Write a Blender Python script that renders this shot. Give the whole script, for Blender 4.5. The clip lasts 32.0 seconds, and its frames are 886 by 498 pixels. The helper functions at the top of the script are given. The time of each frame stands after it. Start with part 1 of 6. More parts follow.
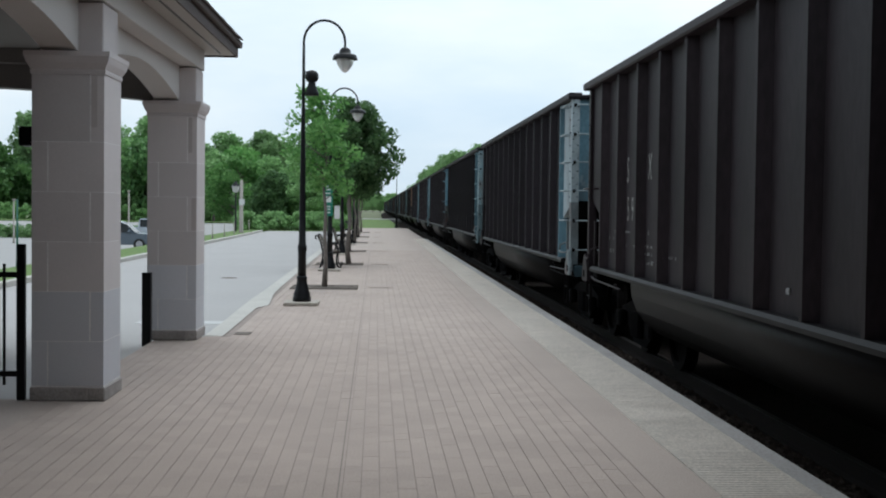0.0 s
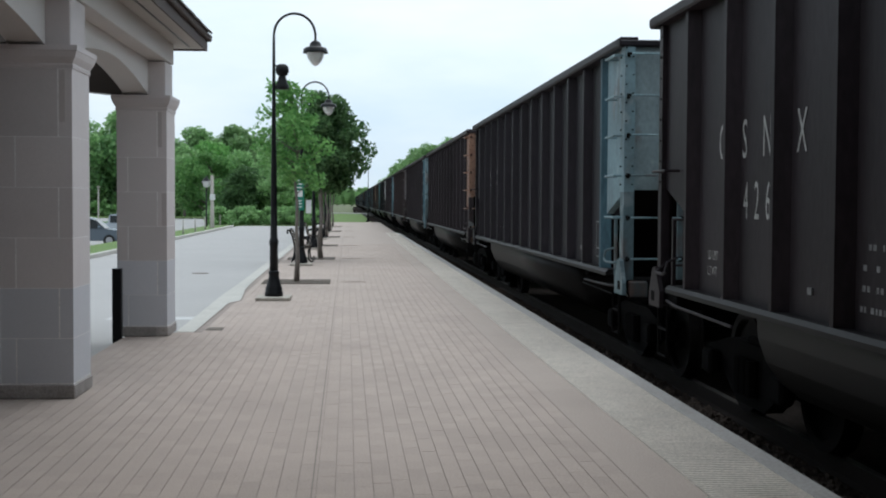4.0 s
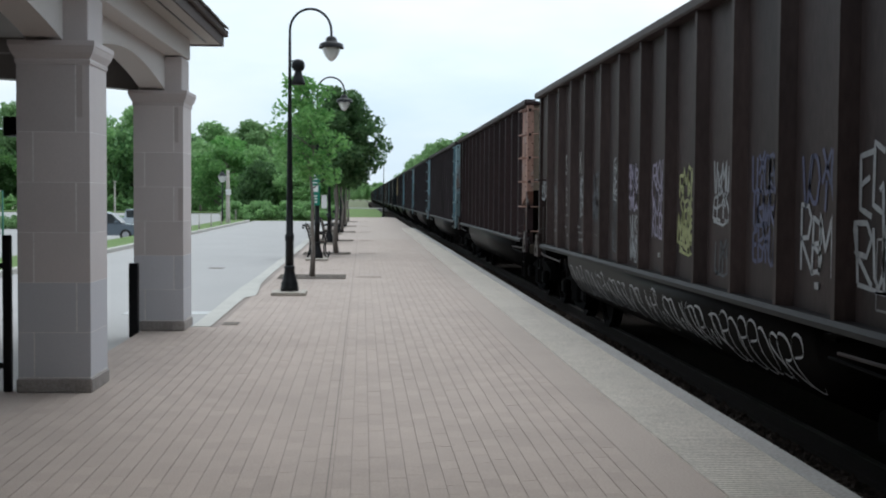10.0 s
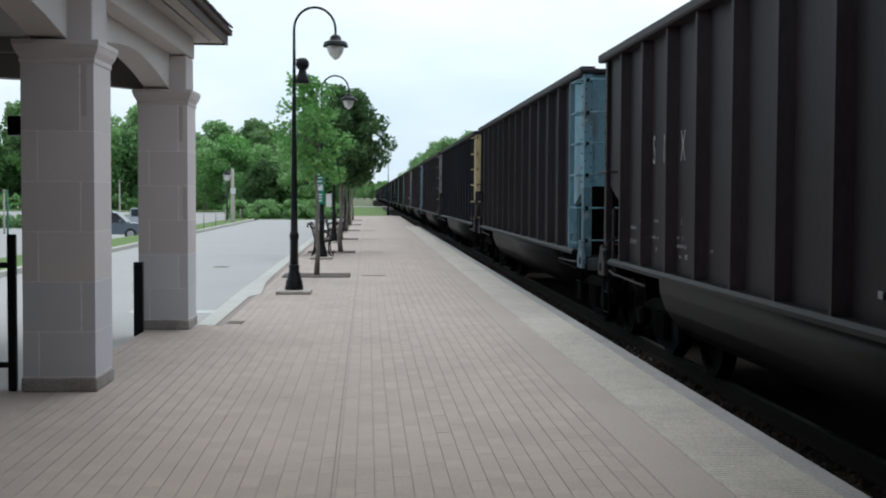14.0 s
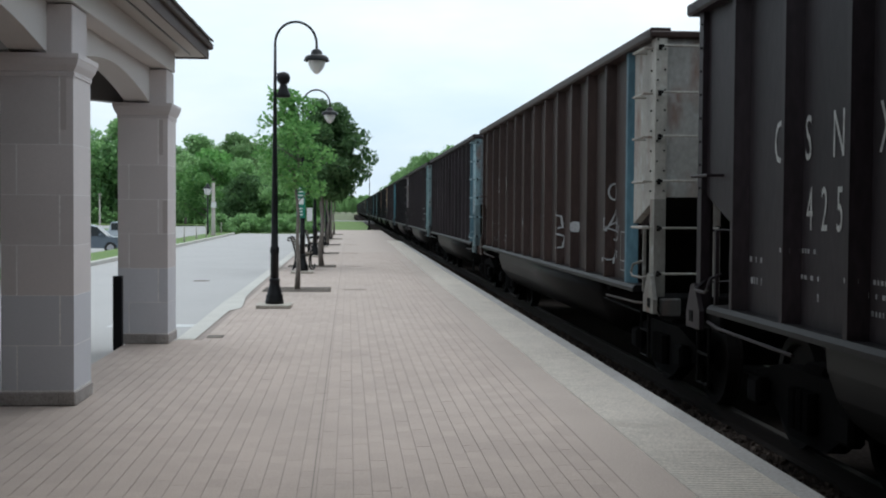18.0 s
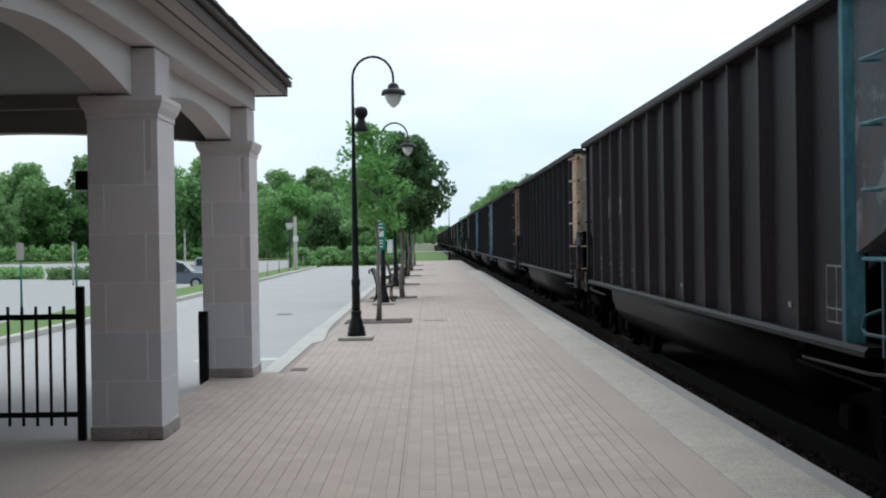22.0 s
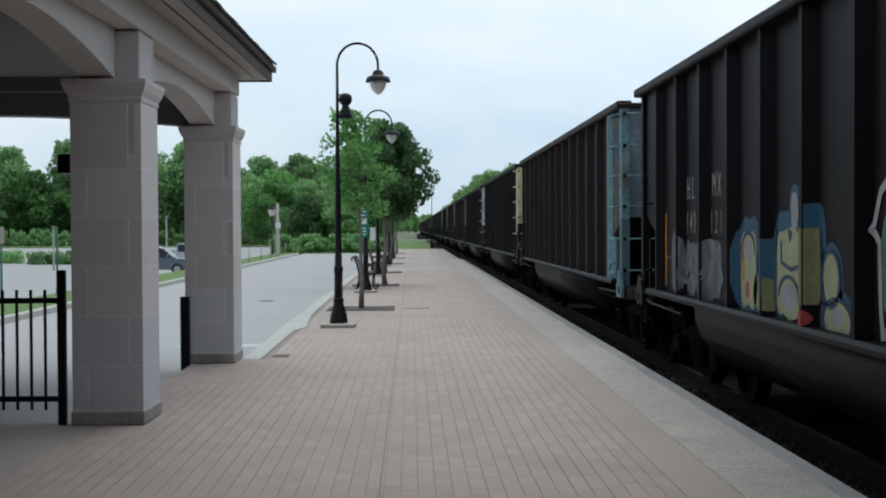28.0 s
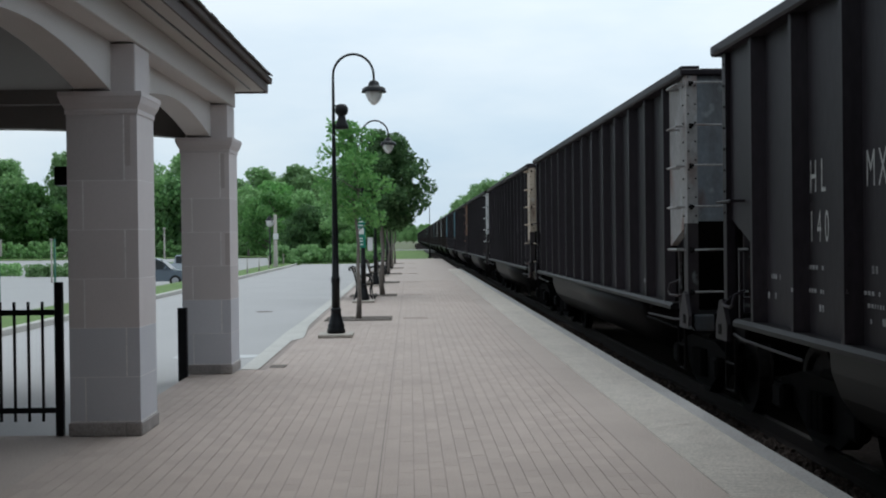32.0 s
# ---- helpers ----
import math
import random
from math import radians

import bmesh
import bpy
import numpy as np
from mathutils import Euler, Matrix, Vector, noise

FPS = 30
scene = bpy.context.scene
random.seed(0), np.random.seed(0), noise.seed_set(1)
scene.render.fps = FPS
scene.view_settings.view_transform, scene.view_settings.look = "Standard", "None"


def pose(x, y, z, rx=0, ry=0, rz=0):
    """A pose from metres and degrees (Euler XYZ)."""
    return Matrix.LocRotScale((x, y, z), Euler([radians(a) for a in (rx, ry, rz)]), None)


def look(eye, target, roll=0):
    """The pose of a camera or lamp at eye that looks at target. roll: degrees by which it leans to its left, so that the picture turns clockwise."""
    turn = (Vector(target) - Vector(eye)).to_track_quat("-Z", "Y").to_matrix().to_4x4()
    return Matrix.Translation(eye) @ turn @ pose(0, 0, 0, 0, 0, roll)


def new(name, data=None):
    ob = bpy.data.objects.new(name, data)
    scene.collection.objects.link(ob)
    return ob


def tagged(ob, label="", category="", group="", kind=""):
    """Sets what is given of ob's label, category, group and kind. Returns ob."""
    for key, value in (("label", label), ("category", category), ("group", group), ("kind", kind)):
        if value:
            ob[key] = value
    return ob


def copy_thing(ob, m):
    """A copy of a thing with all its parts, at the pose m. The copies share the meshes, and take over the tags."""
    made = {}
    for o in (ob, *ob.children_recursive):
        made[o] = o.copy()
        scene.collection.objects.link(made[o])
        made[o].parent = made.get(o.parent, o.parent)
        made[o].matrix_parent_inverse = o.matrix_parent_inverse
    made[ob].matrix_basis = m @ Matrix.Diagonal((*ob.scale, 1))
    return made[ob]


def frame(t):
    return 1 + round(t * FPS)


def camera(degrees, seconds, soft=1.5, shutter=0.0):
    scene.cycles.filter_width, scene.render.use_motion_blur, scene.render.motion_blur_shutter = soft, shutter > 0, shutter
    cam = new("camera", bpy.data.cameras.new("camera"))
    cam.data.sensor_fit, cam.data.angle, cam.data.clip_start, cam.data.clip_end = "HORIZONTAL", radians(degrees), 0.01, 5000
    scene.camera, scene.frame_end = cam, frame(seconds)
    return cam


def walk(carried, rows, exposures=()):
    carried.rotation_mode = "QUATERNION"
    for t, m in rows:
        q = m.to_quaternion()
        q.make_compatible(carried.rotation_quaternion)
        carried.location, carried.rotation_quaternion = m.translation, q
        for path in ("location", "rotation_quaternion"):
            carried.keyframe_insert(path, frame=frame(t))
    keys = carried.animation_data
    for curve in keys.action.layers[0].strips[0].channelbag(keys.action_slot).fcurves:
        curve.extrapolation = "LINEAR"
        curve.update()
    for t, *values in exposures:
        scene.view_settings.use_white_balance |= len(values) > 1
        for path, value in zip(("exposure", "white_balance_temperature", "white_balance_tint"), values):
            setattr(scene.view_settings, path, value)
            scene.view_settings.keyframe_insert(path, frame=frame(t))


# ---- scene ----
cam = camera(40.0, 32.0, 2.0)
PATH = [
    (0, (-0.003, -0.032, 1.608), (0.108, 1.964, 1.541), 0.7),
    (0.5, (-0.004, -0.041, 1.61), (0.106, 1.955, 1.544), 0.5),
    (1, (-0.01, -0.045, 1.606), (0.078, 1.951, 1.513), 0.7),
    (1.5, (-0.014, -0.03, 1.604), (0.048, 1.965, 1.473), 0.9),
    (2, (-0.016, -0.012, 1.601), (0.042, 1.983, 1.464), 0.6),
    (2.5, (-0.015, 0.011, 1.604), (0.09, 2.006, 1.512), 0.7),
    (3, (-0.007, 0.022, 1.604), (0.156, 2.014, 1.528), 0.7),
    (3.5, (-0.011, 0.026, 1.602), (0.155, 2.017, 1.506), 0.2),
    (4, (-0.008, 0.009, 1.602), (0.149, 2.002, 1.525), 0.3),
    (4.5, (-0.001, 0.001, 1.608), (0.142, 1.995, 1.54), 0.4),
    (6.5, (-0.013, 0.023, 1.61), (0.145, 2.016, 1.546), 0.6),
    (7, (-0.002, -0.006, 1.61), (0.166, 1.986, 1.532), 0.5),
    (7.5, (-0.002, 0.017, 1.6), (0.171, 2.008, 1.526), 0.2),
    (8, (-0.001, -0.022, 1.602), (0.167, 1.97, 1.534), 0.6),
    (8.5, (-0.008, 0.003, 1.604), (0.151, 1.995, 1.526), 0.4),
    (9, (-0.004, 0.004, 1.601), (0.159, 1.995, 1.512), 0.4),
    (9.5, (-0.007, 0.007, 1.603), (0.146, 2.0, 1.523), 0.3),
    (10, (-0.01, -0.006, 1.605), (0.122, 1.988, 1.52), 0.4),
    (10.5, (-0.01, 0.0, 1.609), (0.133, 1.994, 1.53), 0.2),
    (11, (-0.003, 0.003, 1.602), (0.149, 1.995, 1.52), 0.3),
    (11.5, (-0.008, 0.012, 1.599), (0.134, 2.005, 1.516), 0.3),
    (12, (-0.004, 0.008, 1.6), (0.132, 2.001, 1.517), 0.2),
    (12.5, (0.003, -0.011, 1.599), (0.127, 1.983, 1.506), 0.4),
    (13, (-0.006, 0.014, 1.601), (0.119, 2.009, 1.521), 0.3),
    (13.5, (-0.01, 0.013, 1.605), (0.115, 2.007, 1.517), 0.3),
    (15.5, (-0.007, -0.01, 1.604), (0.115, 1.984, 1.518), 0.2),
    (16, (-0.013, -0.004, 1.603), (0.112, 1.991, 1.523), 0.3),
    (16.5, (0.0, -0.022, 1.602), (0.151, 1.972, 1.547), 0.4),
    (17, (-0.001, -0.012, 1.6), (0.158, 1.98, 1.536), 0.3),
    (17.5, (0.002, -0.01, 1.599), (0.159, 1.982, 1.53), 0.3),
    (18, (0.0, -0.01, 1.604), (0.155, 1.983, 1.54), 0.4),
    (18.5, (-0.004, -0.002, 1.601), (0.145, 1.992, 1.536), 0.7),
    (19, (-0.003, -0.008, 1.603), (0.142, 1.986, 1.538), 0.5),
    (19.5, (-0.001, -0.016, 1.605), (0.143, 1.978, 1.541), 0.7),
    (20, (0.001, -0.015, 1.599), (0.16, 1.978, 1.545), 0.5),
    (20.5, (0.007, -0.023, 1.602), (0.17, 1.969, 1.549), 0.1),
    (21, (0.029, -0.004, 1.604), (0.191, 1.989, 1.569), -1.1),
    (21.5, (0.043, -0.043, 1.596), (0.218, 1.949, 1.548), -1.0),
    (22, (0.016, -0.069, 1.613), (0.039, 1.931, 1.598), -0.9),
    (22.5, (0.017, -0.079, 1.608), (0.081, 1.92, 1.609), -0.7),
    (23, (0.008, -0.098, 1.615), (0.05, 1.901, 1.63), -0.9),
    (23.5, (0.014, -0.101, 1.613), (0.068, 1.898, 1.613), -0.9),
    (24, (0.011, -0.094, 1.613), (0.063, 1.905, 1.612), -0.8),
    (24.5, (0.004, -0.098, 1.614), (0.056, 1.901, 1.61), -0.6),
    (26.5, (0.008, -0.081, 1.607), (0.068, 1.918, 1.583), 0.2),
    (27, (0.012, -0.087, 1.602), (0.057, 1.912, 1.576), 0.1),
    (27.5, (0.006, -0.082, 1.606), (0.056, 1.917, 1.567), 0.1),
    (28, (0.001, -0.049, 1.603), (0.053, 1.95, 1.569), -0.3),
    (28.5, (0.011, -0.079, 1.603), (0.056, 1.92, 1.572), -0.2),
    (29, (0.015, -0.079, 1.606), (0.059, 1.92, 1.568), -0.3),
    (29.5, (0.014, -0.094, 1.605), (0.056, 1.905, 1.578), -0.3),
    (30, (0.02, -0.096, 1.605), (0.076, 1.903, 1.583), -0.4),
    (30.5, (0.028, -0.106, 1.607), (0.082, 1.894, 1.581), -0.6),
    (31, (0.024, -0.119, 1.603), (0.076, 1.88, 1.585), -0.8),
    (31.5, (0.029, -0.122, 1.603), (0.086, 1.877, 1.582), -0.6),
    (32, (0.024, -0.099, 1.6), (0.079, 1.9, 1.582), -0.7),
]
# stops, kelvin and tint of the picture along the clip
EXPOSURES = [(0, 0.1, 5960, 5.0), (6, 0.2, 5980, 5.0), (20.5, 0.22, 5980, 5.0), (22.0, 0.24, 5960, 5.0), (23.2, 0.05, 5900, 4.3), (26, -0.02, 5890, 4.3), (32, -0.05, 5890, 4.3)]
walk(cam, [(t, look(eye, target, roll)) for t, eye, target, roll in PATH], EXPOSURES)

# ---- sky and sun ----
SUN_DIR = Vector((0.14, 0.36, 0.92)).normalized()
world = bpy.data.worlds.new("overcast_sky")
scene.world = world
world.use_nodes = True
wn, wl = world.node_tree.nodes, world.node_tree.links
wn.clear()
w_out = wn.new("ShaderNodeOutputWorld")
w_bg = wn.new("ShaderNodeBackground")
w_sky = wn.new("ShaderNodeTexSky")
w_sky.sky_type, w_sky.sun_disc = "NISHITA", False
w_sky.sun_elevation, w_sky.sun_rotation = math.asin(SUN_DIR.z), math.atan2(SUN_DIR.x, SUN_DIR.y)
w_co = wn.new("ShaderNodeTexCoord")
w_map = wn.new("ShaderNodeMapping")
w_map.inputs["Scale"].default_value = (1.0, 1.0, 3.2)
w_noise = wn.new("ShaderNodeTexNoise")
w_noise.inputs["Scale"].default_value, w_noise.inputs["Detail"].default_value = 2.2, 6.0
w_ramp = wn.new("ShaderNodeValToRGB")
w_ramp.color_ramp.elements[0].position, w_ramp.color_ramp.elements[0].color = 0.36, (7.0, 7.9, 8.8, 1)
w_ramp.color_ramp.elements[1].position, w_ramp.color_ramp.elements[1].color = 0.58, (9.6, 9.7, 9.7, 1)
w_mix = wn.new("ShaderNodeMixRGB")
w_mix.inputs[0].default_value = 0.9
wl.new(w_co.outputs["Generated"], w_map.inputs["Vector"])
wl.new(w_map.outputs["Vector"], w_noise.inputs["Vector"])
wl.new(w_noise.outputs["Fac"], w_ramp.inputs["Fac"])
wl.new(w_sky.outputs["Color"], w_mix.inputs[1])
wl.new(w_ramp.outputs["Color"], w_mix.inputs[2])
# the cloud layer is brightest round the hidden sun
w_dot = wn.new("ShaderNodeVectorMath")
w_dot.operation = "DOT_PRODUCT"
w_dot.inputs[1].default_value = SUN_DIR
w_glow = wn.new("ShaderNodeMapRange")
w_glow.inputs["From Min"].default_value, w_glow.inputs["From Max"].default_value = -0.5, 1.0
w_glow.inputs["To Min"].default_value, w_glow.inputs["To Max"].default_value = 0.03, 0.14
wl.new(w_co.outputs["Generated"], w_dot.inputs[0])
wl.new(w_dot.outputs["Value"], w_glow.inputs["Value"])
wl.new(w_mix.outputs["Color"], w_bg.inputs["Color"])
wl.new(w_glow.outputs["Result"], w_bg.inputs["Strength"])
wl.new(w_bg.outputs["Background"], w_out.inputs["Surface"])
sun_data = bpy.data.lights.new("sun", "SUN")
sun_data.energy, sun_data.angle, sun_data.color = 1.0, radians(40), (1.0, 0.97, 0.93)
sun = new("sun", sun_data)
sun.matrix_basis = look(tuple(SUN_DIR * 60), (0, 0, 0))


# ---- materials ----
def material(name, color, rough=0.8, metal=0.0, var=0.25, scale=6.0, fine=60.0, bump=0.15,
             other=None, stain=0.5, random_tint=0.0, island=False, use_object_color=False, stretch=(1, 1, 1), trans=0.0, spec=0.5):
    """A surface: base colour, broken up by stains (large) and grain (fine), with fine relief."""
    m = bpy.data.materials.new(name)
    m.use_nodes = True
    n, l = m.node_tree.nodes, m.node_tree.links
    b = n["Principled BSDF"]
    b.inputs["Roughness"].default_value, b.inputs["Metallic"].default_value = rough, metal
    b.inputs["Specular IOR Level"].default_value = spec
    co = n.new("ShaderNodeTexCoord")
    mp = n.new("ShaderNodeMapping")
    mp.inputs["Scale"].default_value = stretch
    l.new(co.outputs["Object"], mp.inputs["Vector"])
    vec = mp.outputs["Vector"]
    if random_tint and not island:
        info = n.new("ShaderNodeObjectInfo")
        add = n.new("ShaderNodeVectorMath")
        sc = n.new("ShaderNodeVectorMath")
        sc.operation = "SCALE"
        sc.inputs[0].default_value = (17.0, 31.0, 23.0)
        l.new(info.outputs["Random"], sc.inputs["Scale"])
        l.new(vec, add.inputs[0])
        l.new(sc.outputs["Vector"], add.inputs[1])
        vec = add.outputs["Vector"]
    big = n.new("ShaderNodeTexNoise")
    big.inputs["Scale"].default_value, big.inputs["Detail"].default_value = scale, 5.0
    l.new(vec, big.inputs["Vector"])
    small = n.new("ShaderNodeTexNoise")
    small.inputs["Scale"].default_value, small.inputs["Detail"].default_value = fine, 3.0
    l.new(vec, small.inputs["Vector"])
    c0 = n.new("ShaderNodeMixRGB")
    c0.inputs[1].default_value = (*color, 1)
    if use_object_color:
        oi = n.new("ShaderNodeObjectInfo")
        l.new(oi.outputs["Color"], c0.inputs[1])
    dark = other if other else tuple(v * (1 - 0.6 * stain) for v in color)
    c0.inputs[2].default_value = (*dark, 1)
    ramp = n.new("ShaderNodeValToRGB")
    ramp.color_ramp.elements[0].position, ramp.color_ramp.elements[1].position = 0.42, 0.72
    l.new(big.outputs["Fac"], ramp.inputs["Fac"])
    fac = n.new("ShaderNodeMath")
    fac.operation = "MULTIPLY"
    fac.inputs[1].default_value = stain
    l.new(ramp.outputs["Color"], fac.inputs[0])
    l.new(fac.outputs["Value"], c0.inputs["Fac"])
    hsv = n.new("ShaderNodeHueSaturation")
    val = n.new("ShaderNodeMapRange")
    val.inputs["To Min"].default_value, val.inputs["To Max"].default_value = 1 - var, 1 + var
    val.inputs["From Min"].default_value, val.inputs["From Max"].default_value = 0.3, 0.7
    l.new(small.outputs["Fac"], val.inputs["Value"])
    l.new(c0.outputs["Color"], hsv.inputs["Color"])
    out = val.outputs["Result"]
    if random_tint:
        src = n.new("ShaderNodeNewGeometry").outputs["Random Per Island"] if island else n.new("ShaderNodeObjectInfo").outputs["Random"]
        rv = n.new("ShaderNodeMapRange")
        rv.inputs["To Min"].default_value, rv.inputs["To Max"].default_value = 1 - random_tint, 1 + random_tint
        l.new(src, rv.inputs["Value"])
        mul = n.new("ShaderNodeMath")
        mul.operation = "MULTIPLY"
        l.new(out, mul.inputs[0])
        l.new(rv.outputs["Result"], mul.inputs[1])
        out = mul.outputs["Value"]
    l.new(out, hsv.inputs["Value"])
    l.new(hsv.outputs["Color"], b.inputs["Base Color"])
    if bump:
        bp = n.new("ShaderNodeBump")
        bp.inputs["Strength"].default_value, bp.inputs["Distance"].default_value = bump, 0.01
        l.new(small.outputs["Fac"], bp.inputs["Height"])
        l.new(bp.outputs["Normal"], b.inputs["Normal"])
    if trans:
        b.inputs["Transmission Weight"].default_value = trans
    return m


def leaf_material(name, dark, light):
    m = bpy.data.materials.new(name)
    m.use_nodes = True
    n, l = m.node_tree.nodes, m.node_tree.links
    b = n["Principled BSDF"]
    geo = n.new("ShaderNodeNewGeometry")
    mix = n.new("ShaderNodeMixRGB")
    mix.inputs[1].default_value, mix.inputs[2].default_value = (*dark, 1), (*light, 1)
    l.new(geo.outputs["Random Per Island"], mix.inputs["Fac"])
    info = n.new("ShaderNodeObjectInfo")
    hue = n.new("ShaderNodeHueSaturation")
    rng = n.new("ShaderNodeMapRange")
    rng.inputs["To Min"].default_value, rng.inputs["To Max"].default_value = 0.7, 1.25
    l.new(info.outputs["Random"], rng.inputs["Value"])
    l.new(rng.outputs["Result"], hue.inputs["Value"])
    l.new(mix.outputs["Color"], hue.inputs["Color"])
    l.new(hue.outputs["Color"], b.inputs["Base Color"])
    b.inputs["Roughness"].default_value = 0.55
    b.inputs["Specular IOR Level"].default_value = 0.3
    tr = n.new("ShaderNodeBsdfTranslucent")
    l.new(hue.outputs["Color"], tr.inputs["Color"])
    ms = n.new("ShaderNodeMixShader")
    ms.inputs["Fac"].default_value = 0.42
    l.new(b.outputs["BSDF"], ms.inputs[1])
    l.new(tr.outputs["BSDF"], ms.inputs[2])
    l.new(ms.outputs["Shader"], n["Material Output"].inputs["Surface"])
    return m


def weathered(name):
    """Old paint in the object's colour: sooty runs, rust blotches and chalky patches."""
    m = material(name, (0.3, 0.4, 0.45), 0.6, var=0.12, scale=1.3, fine=26, stain=0.3, stretch=(1, 1, 0.7), use_object_color=True, random_tint=0.05, bump=0.06, other=(0.07, 0.06, 0.055), spec=0.2)
    n, l = m.node_tree.nodes, m.node_tree.links
    b = n["Principled BSDF"]
    src = b.inputs["Base Color"].links[0].from_socket
    co, info = n.new("ShaderNodeTexCoord"), n.new("ShaderNodeObjectInfo")
    for k, (size, lo, hi, color, amount) in enumerate((((3.2, 3.2, 1.4), 0.56, 0.72, (0.16, 0.07, 0.045), 0.7), ((2.2, 2.2, 1.1), 0.5, 0.74, (0.06, 0.052, 0.048), 0.6), ((5.0, 5.0, 4.0), 0.6, 0.68, (0.5, 0.54, 0.54), 0.25))):
        mp, nz, rp, mx = n.new("ShaderNodeMapping"), n.new("ShaderNodeTexNoise"), n.new("ShaderNodeMapRange"), n.new("ShaderNodeMixRGB")
        mp.inputs["Scale"].default_value = size
        add, sc = n.new("ShaderNodeVectorMath"), n.new("ShaderNodeVectorMath")
        sc.operation = "SCALE"
        sc.inputs[0].default_value = (11.0 + k, 37.0, 19.0)
        l.new(info.outputs["Random"], sc.inputs["Scale"])
        l.new(co.outputs["Object"], mp.inputs["Vector"])
        l.new(mp.outputs["Vector"], add.inputs[0])
        l.new(sc.outputs["Vector"], add.inputs[1])
        l.new(add.outputs["Vector"], nz.inputs["Vector"])
        nz.inputs["Scale"].default_value, nz.inputs["Detail"].default_value = 1.0, 5.0
        rp.inputs["From Min"].default_value, rp.inputs["From Max"].default_value, rp.inputs["To Max"].default_value = lo, hi, amount
        l.new(nz.outputs["Fac"], rp.inputs["Value"])
        l.new(rp.outputs["Result"], mx.inputs["Fac"])
        l.new(src, mx.inputs[1])
        mx.inputs[2].default_value = (*color, 1)
        src = mx.outputs["Color"]
    l.new(src, b.inputs["Base Color"])
    return m


M_PAVER = material("clay_paver", (0.4, 0.325, 0.28), 0.85, var=0.12, scale=0.7, fine=90, stain=0.4, random_tint=0.05, island=True)
M_PAVER_ONE = material("clay_paver_single", (0.4, 0.325, 0.28), 0.85, var=0.12, scale=0.7, fine=90, stain=0.4, random_tint=0.05)
M_PAVER_FAR = material("clay_paver_far", (0.395, 0.327, 0.284), 0.85, var=0.16, scale=1.1, fine=60, stain=0.35)
M_JOINT = material("paver_joint", (0.25, 0.21, 0.185), 0.95, scale=8)
M_STRIP = material("warning_strip_concrete", (0.64, 0.578, 0.51), 0.85, var=0.16, scale=5, fine=45, stain=0.4, bump=0.4, random_tint=0.03)
M_SAND = material("sanded_paver_joint", (0.285, 0.237, 0.208), 0.95, scale=8)
M_BAND = material("border_concrete", (0.395, 0.325, 0.28), 0.85, var=0.12, scale=0.9, fine=80, stain=0.4)
M_CONCRETE = material("kerb_concrete", (0.47, 0.45, 0.41), 0.85, var=0.14, scale=1.5, fine=50, stain=0.4)
M_EDGE = material("platform_edge_concrete", (0.34, 0.315, 0.295), 0.85, var=0.2, scale=2, fine=40, stain=0.5)
M_ASPHALT = material("worn_asphalt", (0.37, 0.355, 0.345), 0.9, var=0.12, scale=0.35, fine=70, stain=0.3, bump=0.3)
M_LOT = material("lot_asphalt", (0.33, 0.32, 0.31), 0.9, var=0.12, scale=0.15, fine=30, stain=0.25)
M_LINE = material("road_paint", (0.5, 0.5, 0.49), 0.7, var=0.1, scale=3, stain=0.4)
M_STONE = material("limestone_block", (0.6, 0.545, 0.53), 0.8, var=0.03, scale=2.2, fine=70, stain=0.26, random_tint=0.07, bump=0.06)
M_STONE_BROWN = material("brown_limestone_block", (0.5, 0.44, 0.42), 0.8, var=0.04, scale=2.2, fine=70, stain=0.2, random_tint=0.05, bump=0.06)
M_STONE_PALE = material("pale_limestone_block", (0.6, 0.59, 0.615), 0.8, var=0.03, scale=2.2, fine=70, stain=0.2, random_tint=0.05, bump=0.06)
M_STONE_CORE = material("limestone_mortar", (0.8, 0.77, 0.75), 0.9, scale=6)
M_PLINTH = material("rough_granite", (0.36, 0.325, 0.305), 0.85, var=0.18, scale=5, fine=60, stain=0.6, bump=0.3, random_tint=0.1)
M_STUCCO = material("painted_stucco", (0.57, 0.535, 0.51), 0.85, var=0.06, scale=0.9, fine=90, stain=0.12)
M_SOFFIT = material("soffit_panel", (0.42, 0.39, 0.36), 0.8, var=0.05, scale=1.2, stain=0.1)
M_FASCIA = material("dark_bronze_fascia", (0.085, 0.066, 0.06), 0.7, var=0.1, scale=3, stain=0.2, spec=0.15)
M_SHINGLE = material("roof_shingle", (0.1, 0.085, 0.075), 0.9, var=0.3, scale=4, stain=0.4, random_tint=0.2)
# grey kept low so that its colour carries the shade under the canopy
M_SHADE_GREY = material("shade_grey", (0.19, 0.175, 0.165), 0.85, var=0.06, scale=1, stain=0.1)
M_BLACK = material("black_painted_steel", (0.006, 0.006, 0.007), 0.38, var=0.2, scale=5, stain=0.2, spec=0.22)
M_PADC = material("lamp_base_concrete", (0.4, 0.36, 0.31), 0.9, scale=4, stain=0.4)
M_IRON = material("cast_iron_grate", (0.12, 0.095, 0.075), 0.8, var=0.3, scale=6, fine=50, stain=0.4)
M_BARK = material("tree_bark", (0.19, 0.165, 0.145), 0.95, var=0.3, scale=5, fine=40, stretch=(1, 1, 0.25), bump=0.6)
M_LEAF_YOUNG = leaf_material("young_leaves", (0.1, 0.24, 0.065), (0.22, 0.41, 0.13))
M_LEAF_DARK = leaf_material("dark_leaves", (0.07, 0.16, 0.058), (0.19, 0.33, 0.125))
